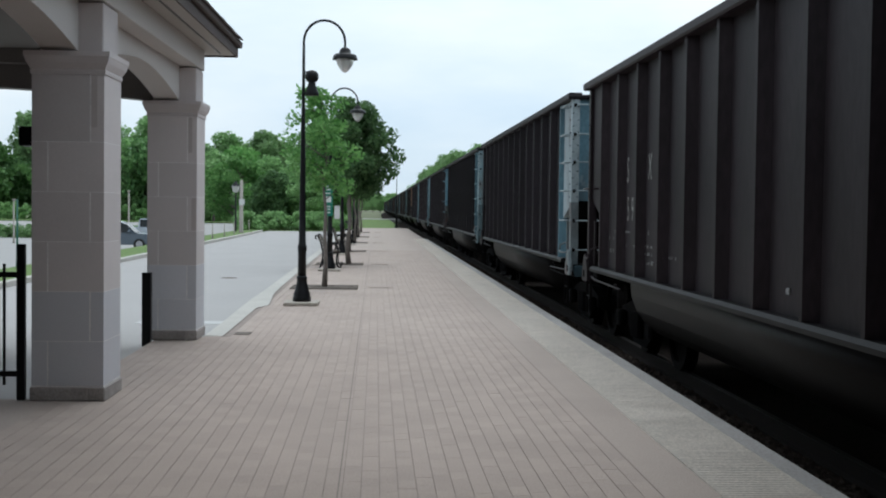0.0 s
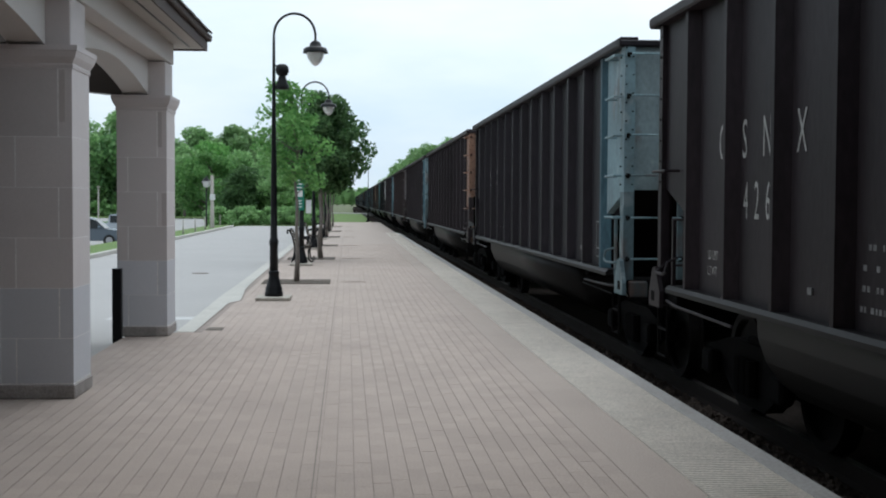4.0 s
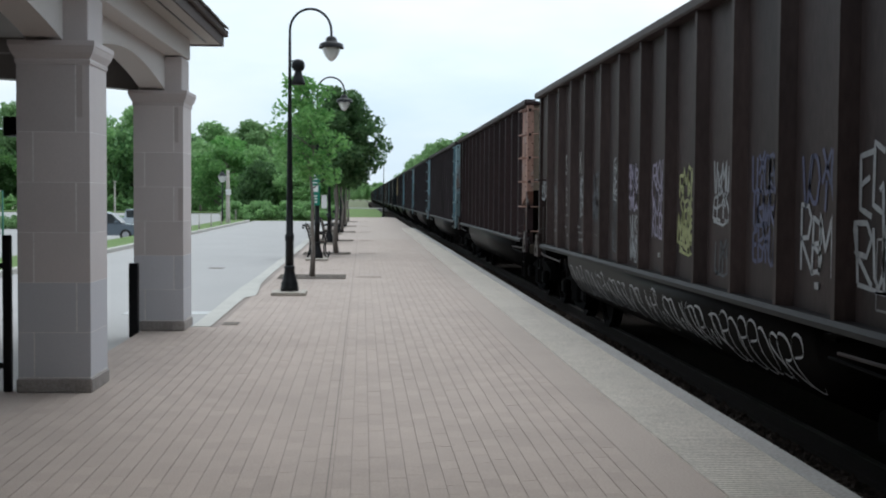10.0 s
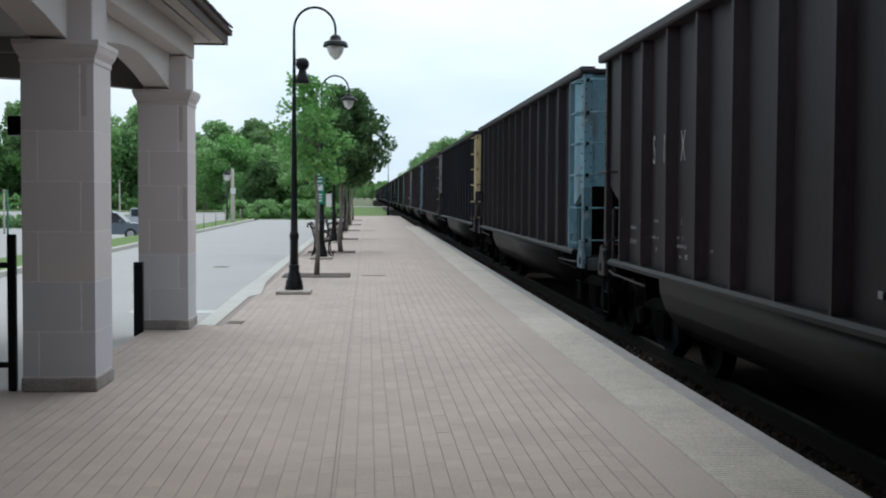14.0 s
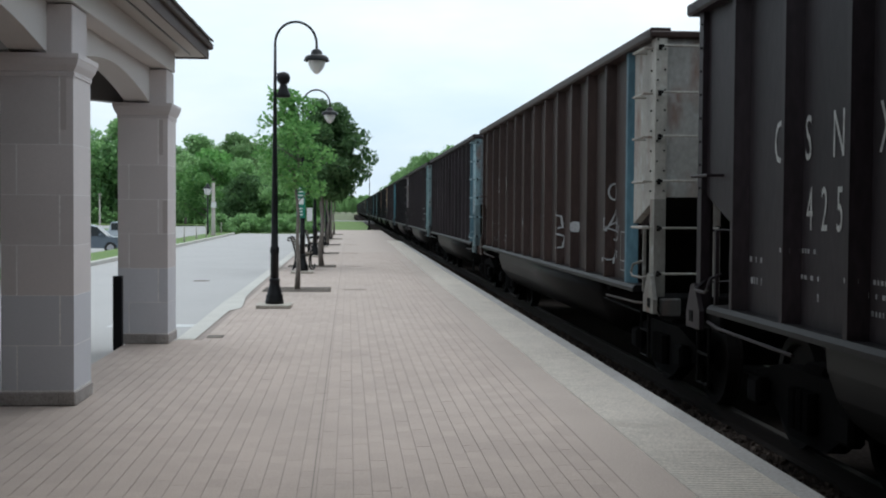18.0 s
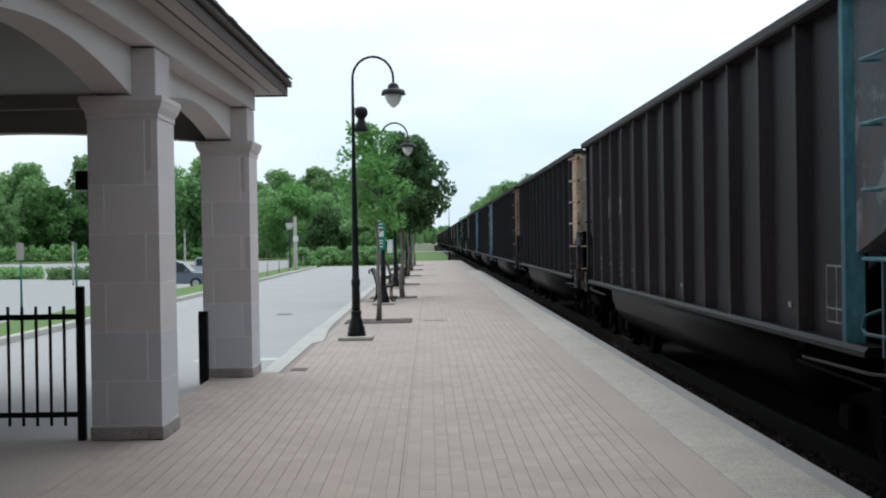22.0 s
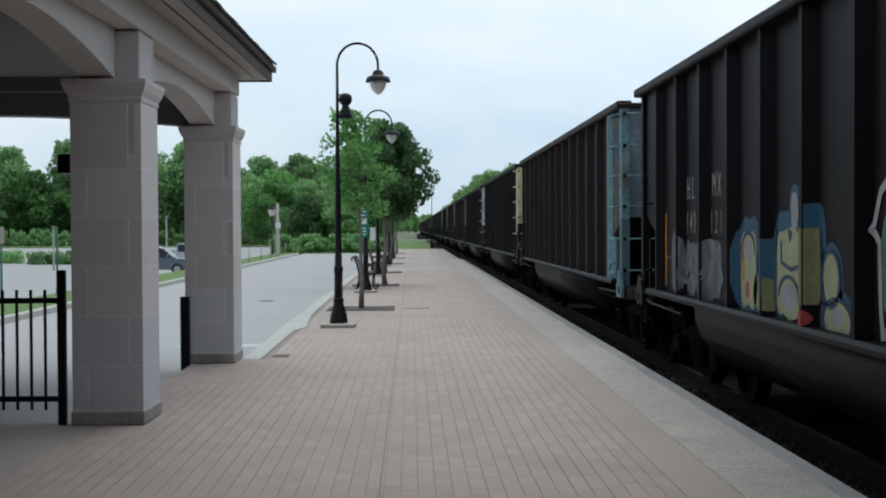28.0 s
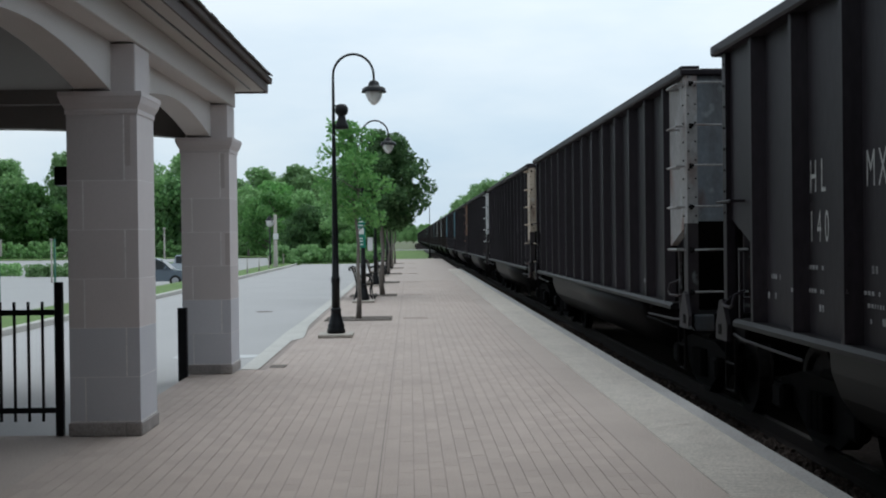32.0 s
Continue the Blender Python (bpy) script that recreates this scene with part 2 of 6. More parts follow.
M_LEAF_FAR = leaf_material("woodland_leaves", (0.185, 0.33, 0.13), (0.37, 0.57, 0.25))
M_GRASS = material("mown_grass", (0.1, 0.17, 0.035), 0.95, var=0.35, scale=0.8, fine=40, stain=0.35, other=(0.15, 0.17, 0.06))
M_GROUND = material("rough_ground", (0.14, 0.15, 0.08), 0.95, var=0.3, scale=0.05, fine=4, stain=0.5, other=(0.07, 0.11, 0.035))
# track bed, ties and rails are toned down: the train's shade in their colour
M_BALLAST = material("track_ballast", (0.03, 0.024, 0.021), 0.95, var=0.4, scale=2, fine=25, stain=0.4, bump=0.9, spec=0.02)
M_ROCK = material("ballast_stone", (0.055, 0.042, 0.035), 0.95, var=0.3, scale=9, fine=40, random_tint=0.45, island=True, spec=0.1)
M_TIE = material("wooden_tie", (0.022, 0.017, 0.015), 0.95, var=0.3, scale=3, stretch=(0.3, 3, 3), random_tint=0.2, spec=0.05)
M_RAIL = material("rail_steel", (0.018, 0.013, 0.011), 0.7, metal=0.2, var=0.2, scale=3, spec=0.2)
M_RAILTOP = material("polished_rail_head", (0.12, 0.11, 0.1), 0.5, metal=1.0, var=0.1, scale=3)
M_CAR = material("coal_dusted_car_paint", (0.02, 0.018, 0.018), 0.52, var=0.18, scale=1.6, fine=22, stain=0.5, stretch=(1, 1, 0.35), use_object_color=True, random_tint=0.12, bump=0.06, spec=0.12, other=(0.009, 0.0075, 0.0078))
M_END = weathered("weathered_end_paint")
# underframe, tub and wheels: near-black colours carry the shade below the cars
M_UNDER = material("shade_black_underframe", (0.0045, 0.004, 0.004), 0.85, var=0.3, scale=3, fine=30, stain=0.5, spec=0.06)
M_TUB = material("dusty_shaded_tub", (0.006, 0.0053, 0.0053), 0.48, var=0.12, scale=1.3, fine=20, stain=0.4, stretch=(1, 0.4, 1), spec=0.08)
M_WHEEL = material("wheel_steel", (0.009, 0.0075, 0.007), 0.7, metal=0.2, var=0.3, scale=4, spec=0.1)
M_WHITE = material("stencil_paint", (0.42, 0.42, 0.4), 0.7, var=0.25, scale=9, fine=60, stain=0.6, other=(0.06, 0.055, 0.05))
M_FAINT = material("faded_stencil_paint", (0.27, 0.27, 0.27), 0.7, var=0.3, scale=7, fine=50, stain=0.8, other=(0.03, 0.028, 0.027))
M_GREEN_SIGN = material("green_sign", (0.01, 0.2, 0.13), 0.5, var=0.05, scale=3, stain=0.1)
M_SIGN_WHITE = material("white_sign", (0.75, 0.76, 0.75), 0.5, var=0.04, scale=3, stain=0.1)


# ---- building helpers ----
def part(name, bm, mat, parent=None, label="", smooth=False):
    me = bpy.data.meshes.new(name)
    bm.normal_update()
    bm.to_mesh(me)
    bm.free()
    me.materials.append(mat)
    if smooth:
        for p in me.polygons:
            p.use_smooth = True
    ob = new(name, me)
    if parent is not None:
        ob.parent = parent
    if label:
        ob["label"] = label
    return ob


def thing(name, label, category, group="", kind="", m=None):
    ob = new(name)
    ob.empty_display_size = 0.2
    if m is not None:
        ob.matrix_basis = m
    return tagged(ob, label, category, group, kind)


def box(bm, x0, x1, y0, y1, z0, z1, bevel=0.0):
    vs = [bm.verts.new((x, y, z)) for z in (z0, z1) for y in (y0, y1) for x in (x0, x1)]
    fs = [bm.faces.new([vs[i] for i in f]) for f in ((0, 2, 3, 1), (4, 5, 7, 6), (0, 1, 5, 4), (2, 6, 7, 3), (0, 4, 6, 2), (1, 3, 7, 5))]
    if bevel:
        es = list({e for f in fs for e in f.edges})
        bmesh.ops.bevel(bm, geom=es, offset=bevel, segments=1, affect="EDGES")
    return bm


def boxed(x0, x1, y0, y1, z0, z1, bevel=0.0):
    return box(bmesh.new(), x0, x1, y0, y1, z0, z1, bevel)


def prism(bm, pts, axis, a, b):
    """Extrudes a polygon along an axis; pts are in the two other axes, in xyz order."""
    def at(p, v):
        q = list(p)
        q.insert("xyz".index(axis), v)
        return q
    lo, hi = [bm.verts.new(at(p, a)) for p in pts], [bm.verts.new(at(p, b)) for p in pts]
    n = len(pts)
    bm.faces.new(lo)
    bm.faces.new(hi[::-1])
    for i in range(n):
        bm.faces.new((lo[i], hi[i], hi[(i + 1) % n], lo[(i + 1) % n]))
    bmesh.ops.recalc_face_normals(bm, faces=bm.faces)
    return bm


def lathe(bm, profile, n=16, center=(0, 0)):
    rings = []
    for r, z in profile:
        rings.append([bm.verts.new((center[0] + r * math.cos(2 * math.pi * i / n), center[1] + r * math.sin(2 * math.pi * i / n), z)) for i in range(n)])
    for a, b in zip(rings, rings[1:]):
        for i in range(n):
            bm.faces.new((a[i], a[(i + 1) % n], b[(i + 1) % n], b[i]))
    bm.faces.new(rings[0][::-1])
    bm.faces.new(rings[-1])
    return bm


def tube(bm, points, radii, n=8):
    pts = [Vector(p) for p in points]
    if not hasattr(radii, "__len__"):
        radii = [radii] * len(pts)
    rings = []
    side = None
    for i, p in enumerate(pts):
        d = (pts[min(i + 1, len(pts) - 1)] - pts[max(i - 1, 0)]).normalized()
        if side is None:
            side = d.orthogonal().normalized()
        side = (side - d * side.dot(d)).normalized()
        up = d.cross(side)
        rings.append([bm.verts.new(p + radii[i] * (math.cos(2 * math.pi * k / n) * side + math.sin(2 * math.pi * k / n) * up)) for k in range(n)])
    for a, b in zip(rings, rings[1:]):
        for k in range(n):
            bm.faces.new((a[k], a[(k + 1) % n], b[(k + 1) % n], b[k]))
    bm.faces.new(rings[0][::-1])
    bm.faces.new(rings[-1])
    return bm


def raw(name, verts, faces, mat, parent=None, smooth=False):
    me = bpy.data.meshes.new(name)
    me.from_pydata(verts, [], faces)
    me.materials.append(mat)
    me.update()
    if smooth:
        for p in me.polygons:
            p.use_smooth = True
    ob = new(name, me)
    if parent is not None:
        ob.parent = parent
    return ob


def slab(name, x0, x1, y0, y1, z0, z1, mat, label, category, kind="structure", bevel=0.0):
    return tagged(part(name, boxed(x0, x1, y0, y1, z0, z1, bevel), mat), label, category, kind=kind)


# ---- ground, road, lot ----
def build_ground():
    slab("ground", -1500, 1500, -1200, 2600, -2.6, -1.5, M_GROUND, "rough grassy ground reaching the horizon", "ground")
    # verge raised out of view to close off the bright gap below the cars
    slab("verge", 7.6, 200, -700, 350, -1.6, 0.15, M_GROUND, "weedy ground beyond the track, raised to block light below the cars", "ground")
    slab("station_ground", -7.5, 1.9, -60, 94.9, -1.6, -0.3, M_GROUND, "fill below the platform and road", "ground")
    slab("road", -7.54, -2.09, -60, 86, -0.32, -0.13, M_ASPHALT, "pale worn asphalt station road", "road")
    inner = [(-1.87, 15.02), (-1.87, 19.3), (-1.8, 19.5), (-1.73, 19.72), (-1.745, 20.3), (-1.8, 21.3), (-1.86, 22.4), (-1.88, 24.5), (-1.88, 95)]
    outer = [(-2.1, 95), (-2.1, 24), (-2.13, 21), (-2.1, 17.5), (-2.09, 15.02)]
    kerb = tagged(part("kerb", prism(bmesh.new(), inner + outer, "z", -0.3, 0.004), M_CONCRETE), "worn pale concrete kerb along the platform", "kerb", kind="structure")
    part("kerb_joint", prism(bmesh.new(), inner + [(x + 0.016 + 0.012 * (19 < y < 23), y) for x, y in inner[::-1]], "z", -0.1, 0.0022), M_JOINT, kerb, "dark open joint behind the kerb")
    slab("far_kerb", -7.7, -7.54, 17, 82, -1.6, 0.0, M_CONCRETE, "pale concrete kerb at the grass strip", "kerb", bevel=0.02)
    slab("grass_strip", -9.2, -7.7, 17, 82, -1.6, -0.02, M_GRASS, "green grass strip between road and parking lot", "grass")
    slab("parking_lot", -140, -9.2, 8, 205, -1.6, -1.12, M_LOT, "pale grey asphalt parking lot", "parking lot")
    slab("grass_bank", -140, -9.2, 190, 215, -1.6, -1.0, M_GRASS, "green grass bank along the edge of the woods", "grass")
    slab("crossing_line", -3.5, -2.12, 17.9, 18.35, -0.2, -0.126, M_LINE, "faded white line painted across the road", "road marking")
    slab("far_lawn", -9.2, 2.0, 95, 172, -1.6, -0.1, M_GRASS, "green lawn past the platform's end", "grass")
    slab("far_road", -9.0, 40, 172, 182, -1.6, -0.06, M_LOT, "grey road crossing beyond the lawn", "road")
    slab("road_end_verge", -9.2, -1.94, 86, 95, -1.6, -0.08, M_GRASS, "grass at the end of the road", "grass")


build_ground()


# ---- platform ----
def build_platform():
    p = tagged(part("platform", boxed(-1.87, 2.53, -30, 63, -0.7, -0.06), M_JOINT), "low brick-paved station platform with concrete edge", "platform", kind="structure")
    part("platform_far", boxed(-1.875, 2.5, 63, 95, -0.7, -0.002), M_PAVER_FAR, p)
    part("far_paving", boxed(-1.875, 1.98, 46.0, 63, -0.06, -0.001), M_PAVER_FAR, p)
    part("near_paving", boxed(-2.6, 1.966, -30, 4.0, -0.06, -0.001), M_PAVER_FAR, p)
    part("near_edge_paving", boxed(1.98, 2.53, -30, -13.41, -0.06, -0.001), M_PAVER_FAR, p)
    part("edge_beam", boxed(2.533, 2.7, -30, 63, -0.8, 0.001, 0.014), M_EDGE, p, "grey concrete platform edge")
    return p


platform = build_platform()


# ---- track ----
TRACK_X, RAIL_Z = 4.41, -0.28
BEND, BEND_R = 420.0, 3000.0


def track_at(s, off=0.0):
    """Place and heading, in degrees, s metres along the track, which bends to the right in the distance."""
    th = max(0.0, s - BEND) / BEND_R
    return TRACK_X + BEND_R * (1 - math.cos(th)) + off * math.cos(th), min(s, BEND) + (BEND_R - off) * math.sin(th), -math.degrees(th)


def sweep(profile):
    """A profile, (offset from the track's middle, z), run along the whole track."""
    stations = [-700.0, BEND] + [BEND + 40.0 * k for k in range(1, 24)]
    v, f, n = [], [], len(profile)
    for i, s in enumerate(stations):
        for off, z in profile:
            x, y, _ = track_at(s, off)
            v.append((x, y, z))
        if i:
            f += [((i - 1) * n + k, (i - 1) * n + (k + 1) % n, i * n + (k + 1) % n, i * n + k) for k in range(n)]
    return v, f


def build_track():
    tagged(raw("track_bed", *sweep([(-2.51, -1.6), (6.6, -1.6), (6.6, -0.452), (-2.51, -0.452)]), M_BALLAST), "crushed stone ballast, the shade under the train in its colour", "track bed", kind="structure")
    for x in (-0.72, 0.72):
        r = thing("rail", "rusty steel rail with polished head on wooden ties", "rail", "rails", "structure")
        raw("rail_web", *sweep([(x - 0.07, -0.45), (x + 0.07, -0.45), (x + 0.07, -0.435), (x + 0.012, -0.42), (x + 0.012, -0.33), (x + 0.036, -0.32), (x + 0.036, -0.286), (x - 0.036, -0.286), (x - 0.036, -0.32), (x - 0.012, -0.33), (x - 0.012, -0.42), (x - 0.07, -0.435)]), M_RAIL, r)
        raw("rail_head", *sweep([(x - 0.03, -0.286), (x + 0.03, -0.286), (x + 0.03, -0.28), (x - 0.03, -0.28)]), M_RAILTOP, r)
    rnd = random.Random(5)
    v, f = [], []
    y = -20.0
    while y < 160:
        a = len(v)
        s = rnd.uniform(-0.03, 0.03)
        for z in (-0.54, -0.455):
            for yy in (y, y + 0.22):
                for xx in (3.1 + s, 5.7 + s):
                    v.append((xx, yy, z))
        f += [(a, a + 2, a + 3, a + 1), (a + 4, a + 5, a + 7, a + 6), (a, a + 1, a + 5, a + 4), (a + 2, a + 6, a + 7, a + 3), (a, a + 4, a + 6, a + 2), (a + 1, a + 3, a + 7, a + 5)]
        y += 0.52
    tagged(raw("track_ties", v, f, M_TIE), "dark wooden track ties in ballast, toned down for the train's shade", "track ties", kind="stuff")
    v, f = [], []
    for _ in range(9000):
        x, y = rnd.uniform(2.79, 3.6), 3 + 60 * rnd.random() ** 1.8
        r = rnd.uniform(0.02, 0.05)
        a = len(v)
        q = Euler((rnd.random() * 6, rnd.random() * 6, rnd.random() * 6)).to_matrix()
        for d in ((1, 0, 0), (-1, 0, 0), (0, 1, 0), (0, -1, 0), (0, 0, 1), (0, 0, -1)):
            k = q @ Vector(d) * r * rnd.uniform(0.7, 1.2)
            v.append((x + k.x, y + k.y, -0.445 + k.z))
        f += [(a + i, a + j, a + 4) for i, j in ((0, 2), (2, 1), (1, 3), (3, 0))] + [(a + j, a + i, a + 5) for i, j in ((0, 2), (2, 1), (1, 3), (3, 0))]
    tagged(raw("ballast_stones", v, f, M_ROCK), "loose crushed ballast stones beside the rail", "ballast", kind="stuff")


build_track()


# ---- the train ----
CAR_L, PITCH, N_POST = 14.68, 16.2, 13
# lettering and paint are measured from a line just short of the trailing end
PAINT_END = 14.52
SHEET_X, POST_X, PLATE_X = 1.45, 1.55, 1.495
TOP, SILL0, SILL1 = 3.61, 1.085, 1.15
POST_Y = [1.08 + 1.06 * i for i in range(N_POST)]
POST_A, POST_B, POST_SLOPE = 0.03, 0.05, 0.11


def surface_x(y):
    """How far the near side stands out at y: plate, sheet, flank or face of a post."""
    if y < 0.97 or y > CAR_L - 0.82:
        return PLATE_X
    d = min((y - p for p in POST_Y), key=abs)
    if abs(d) < POST_A:
        return POST_X
    foot = POST_B if d > 0 else POST_SLOPE
    if abs(d) < foot:
        return POST_X - (POST_X - SHEET_X) * (abs(d) - POST_A) / (foot - POST_A)
    return SHEET_X


def wheelset():
    bm = bmesh.new()
    tube(bm, [(-0.98, 0, 0), (0.98, 0, 0)], 0.085, 10)
    ax = part("wheelset", bm, M_WHEEL)
    for s in (-1, 1):
        bm = lathe(bmesh.new(), [(0.12, -0.09), (0.16, -0.03), (0.36, -0.02), (0.38, -0.07), (0.46, -0.07), (0.465, 0.03), (0.49, 0.045), (0.49, 0.07), (0.4, 0.07), (0.37, 0.02), (0.16, 0.03), (0.12, 0.08)], 24)
        bmesh.ops.transform(bm, matrix=Matrix.Rotation(radians(90 if s < 0 else -90), 4, "Y"), verts=bm.verts)
        bmesh.ops.translate(bm, vec=(s * 0.755, 0, 0), verts=bm.verts)
        part("wheel", bm, M_WHEEL, ax)
    return ax


def post_mesh(bm, y, side, z0=SILL1, z1=TOP - 0.1):
    s = side
    pts = [(s * SHEET_X, y - POST_SLOPE), (s * POST_X, y - POST_A), (s * POST_X, y + POST_A), (s * SHEET_X, y + POST_B)]
    return prism(bm, pts, "z", z0, z1)


def side_polygon(y0, y1):
    return [(y0, TOP - 0.06), (y0, SILL1 - 0.05), (y1, SILL1 - 0.05), (y1, TOP - 0.06)]


def build_car(near=True):
    """A rotary-dump bathtub coal gondola; origin on the rails under the middle of its leading end, body along +y."""
    car = thing("coal_gondola", "coal-dusted black steel bathtub coal gondola on the track", "freight car", "cars of the coal train")
    E = CAR_L
    for s in (-1, 1):
        part("side_sheet", prism(bmesh.new(), side_polygon(0.97, E - 0.82), "x", min(s * SHEET_X, s * (SHEET_X - 0.03)), max(s * SHEET_X, s * (SHEET_X - 0.03))), M_CAR, car)
        for lead in (True, False):
            y0, y1 = (0.0, 0.97) if lead else (E, E - 0.82)
            bm = prism(bmesh.new(), [(y0, TOP - 0.06), (y0, 2.04), (y1, 1.76), (y1, TOP - 0.06)], "x", min(s * PLATE_X, s * (SHEET_X - 0.03)), max(s * PLATE_X, s * (SHEET_X - 0.03)))
            part("side_end_plate" if lead else "rear_end_plate", bm, M_END if lead else M_CAR, car)
        part("side_sill", prism(bmesh.new(), [(s * 1.4, SILL0), (s * 1.585, SILL0), (s * 1.585, SILL1 - 0.03), (s * 1.555, SILL1), (s * 1.4, SILL1)], "y", 0.6, E - 0.4), M_CAR, car)
        part("top_chord", prism(bmesh.new(), [(s * 1.4, TOP - 0.1), (s * 1.585, TOP - 0.1), (s * 1.6, TOP - 0.08), (s * 1.6, TOP - 0.015), (s * 1.585, TOP), (s * 1.4, TOP)], "y", -0.04, E + 0.22), M_CAR, car)
        if near:
            first = part("side_post", post_mesh(bmesh.new(), 0.0, s), M_CAR, car)
            for y in POST_Y:
                ob = first if y == POST_Y[0] else new("side_post", first.data)
                ob.parent = car
                ob.location.y = y
                if y == POST_Y[0]:
                    # the end post is broader
                    ob.scale.y = 1.25
        else:
            bm = bmesh.new()
            for y in POST_Y:
                post_mesh(bm, y, s)
            part("side_ribbing", bm, M_CAR, car)["kind"] = "stuff"
    for lead in (True, False):
        y, d = (0.0, 1) if lead else (E, -1)
        bm = boxed(-SHEET_X, SHEET_X, min(y, y + d * 0.04), max(y, y + d * 0.04), 2.02, TOP - 0.06)
        part("end_panel" if lead else "rear_end_panel", bm, M_END if lead else M_CAR, car)
        part("end_chord", boxed(-1.6, 1.6, min(y - d * 0.07, y + d * 0.08), max(y - d * 0.07, y + d * 0.08), TOP - 0.1, TOP - 0.03, 0.015), M_CAR, car)
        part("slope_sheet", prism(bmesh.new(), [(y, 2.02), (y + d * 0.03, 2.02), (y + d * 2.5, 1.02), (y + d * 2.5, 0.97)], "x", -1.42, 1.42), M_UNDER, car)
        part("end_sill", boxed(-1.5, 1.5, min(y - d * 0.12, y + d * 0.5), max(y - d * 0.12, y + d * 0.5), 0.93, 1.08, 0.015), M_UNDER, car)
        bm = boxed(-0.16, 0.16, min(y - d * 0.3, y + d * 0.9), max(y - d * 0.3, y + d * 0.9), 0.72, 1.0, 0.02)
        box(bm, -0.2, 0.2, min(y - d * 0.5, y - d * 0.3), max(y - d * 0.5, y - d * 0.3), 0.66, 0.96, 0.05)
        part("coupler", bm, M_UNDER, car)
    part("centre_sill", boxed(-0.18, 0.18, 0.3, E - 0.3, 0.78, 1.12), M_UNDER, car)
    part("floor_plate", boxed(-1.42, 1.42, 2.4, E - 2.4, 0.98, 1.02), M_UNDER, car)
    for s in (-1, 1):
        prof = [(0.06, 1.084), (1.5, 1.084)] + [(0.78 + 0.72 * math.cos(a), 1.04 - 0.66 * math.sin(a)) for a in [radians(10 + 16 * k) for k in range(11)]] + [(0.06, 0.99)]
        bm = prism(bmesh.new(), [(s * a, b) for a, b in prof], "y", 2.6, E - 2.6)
        part("tub", bm, M_TUB, car, "rounded dusty steel tub, darkened for the shade under the sill", True)
    # corner posts, ladders, steps
    corners = [(-1, True), (-1, False), (1, True), (1, False)] if near else [(-1, True)]
    for s, lead in corners:
        y, d = (0.0, 1) if lead else (E, -1)
        fl = 0.12 if lead else 0.06
        bm = bmesh.new()
        box(bm, min(s * 1.43, s * 1.54), max(s * 1.43, s * 1.54), min(y - d * 0.05, y + d * 0.03), max(y - d * 0.05, y + d * 0.03), 2.0, TOP - 0.1)
        box(bm, min(s * 1.46, s * 1.54), max(s * 1.46, s * 1.54), min(y + d * 0.03, y + d * fl), max(y + d * 0.03, y + d * fl), 2.0, TOP - 0.1)
        for k in range(8):
            zb = 2.07 + 0.19 * k
            n0 = len(bm.faces)
            box(bm, min(s * 1.445, s * 1.46), max(s * 1.445, s * 1.46), min(y - d * 0.06, y - d * 0.05), max(y - d * 0.06, y - d * 0.05), zb, zb + 0.015)
            box(bm, min(s * 1.515, s * 1.53), max(s * 1.515, s * 1.53), min(y - d * 0.06, y - d * 0.05), max(y - d * 0.06, y - d * 0.05), zb + 0.09, zb + 0.105)
            box(bm, min(s * 1.54, s * 1.552), max(s * 1.54, s * 1.552), min(y + d * (fl - 0.045), y + d * (fl - 0.028)), max(y + d * (fl - 0.045), y + d * (fl - 0.028)), zb, zb + 0.016)
            bm.faces.ensure_lookup_table()
            for fc in bm.faces[n0:]:
                fc.material_index = 1
        part("corner_post" if lead else "rear_corner_post", bm, M_END if lead else M_CAR, car).data.materials.append(M_UNDER)
        bm = bmesh.new()
        box(bm, min(s * 1.43, s * 1.54), max(s * 1.43, s * 1.54), min(y - d * 0.05, y + d * 0.03), max(y - d * 0.05, y + d * 0.03), 0.98, 2.0)
        box(bm, min(s * 1.46, s * 1.54), max(s * 1.46, s * 1.54), min(y + d * 0.03, y + d * fl), max(y + d * 0.03, y + d * fl), 0.98, 2.0)
        part("lower_post" if lead else "rear_lower_post", bm, M_END if lead else M_CAR, car)
        if not near:
            continue
        rungs = [1.3, 1.73, 2.17, 2.59, 3.0, 3.43] if s < 0 else []
        for k, z in enumerate(rungs):
            bm = bmesh.new()
            yy = y - d * 0.13
            tube(bm, [(s * 1.5, y - d * 0.03, z), (s * 1.5, yy, z), (s * 0.93, yy, z), (s * 0.93, y, z)], 0.011, 6)
            n0 = len(bm.faces)
            for xa in (1.5, 0.93):
                box(bm, min(s * (xa - 0.013), s * (xa + 0.013)), max(s * (xa - 0.013), s * (xa + 0.013)), min(yy - d * 0.012, y - d * 0.05), max(yy - d * 0.012, y - d * 0.05), z - 0.013, z + 0.011)
                box(bm, min(s * (xa - 0.016), s * (xa + 0.016)), max(s * (xa - 0.016), s * (xa + 0.016)), min(y - d * 0.058, y - d * 0.05), max(y - d * 0.058, y - d * 0.05), z - 0.03, z + 0.022)
            bm.faces.ensure_lookup_table()
            for fc in bm.faces[n0:]:
                fc.material_index = 1
            part("rung", bm, M_END if lead else M_CAR, car).data.materials.append(M_UNDER)
            if s < 0 and ((lead and k > 0) or k == 2):
                bm = bmesh.new()
                xx = s * 1.62
                tube(bm, [(s * 1.46, y + d * 0.06, z), (xx, y + d * 0.06, z), (xx, y + d * 0.5, z), (s * 1.46, y + d * 0.5, z)], 0.013, 6)
                part("grab_iron", bm, M_END if lead else M_CAR, car)
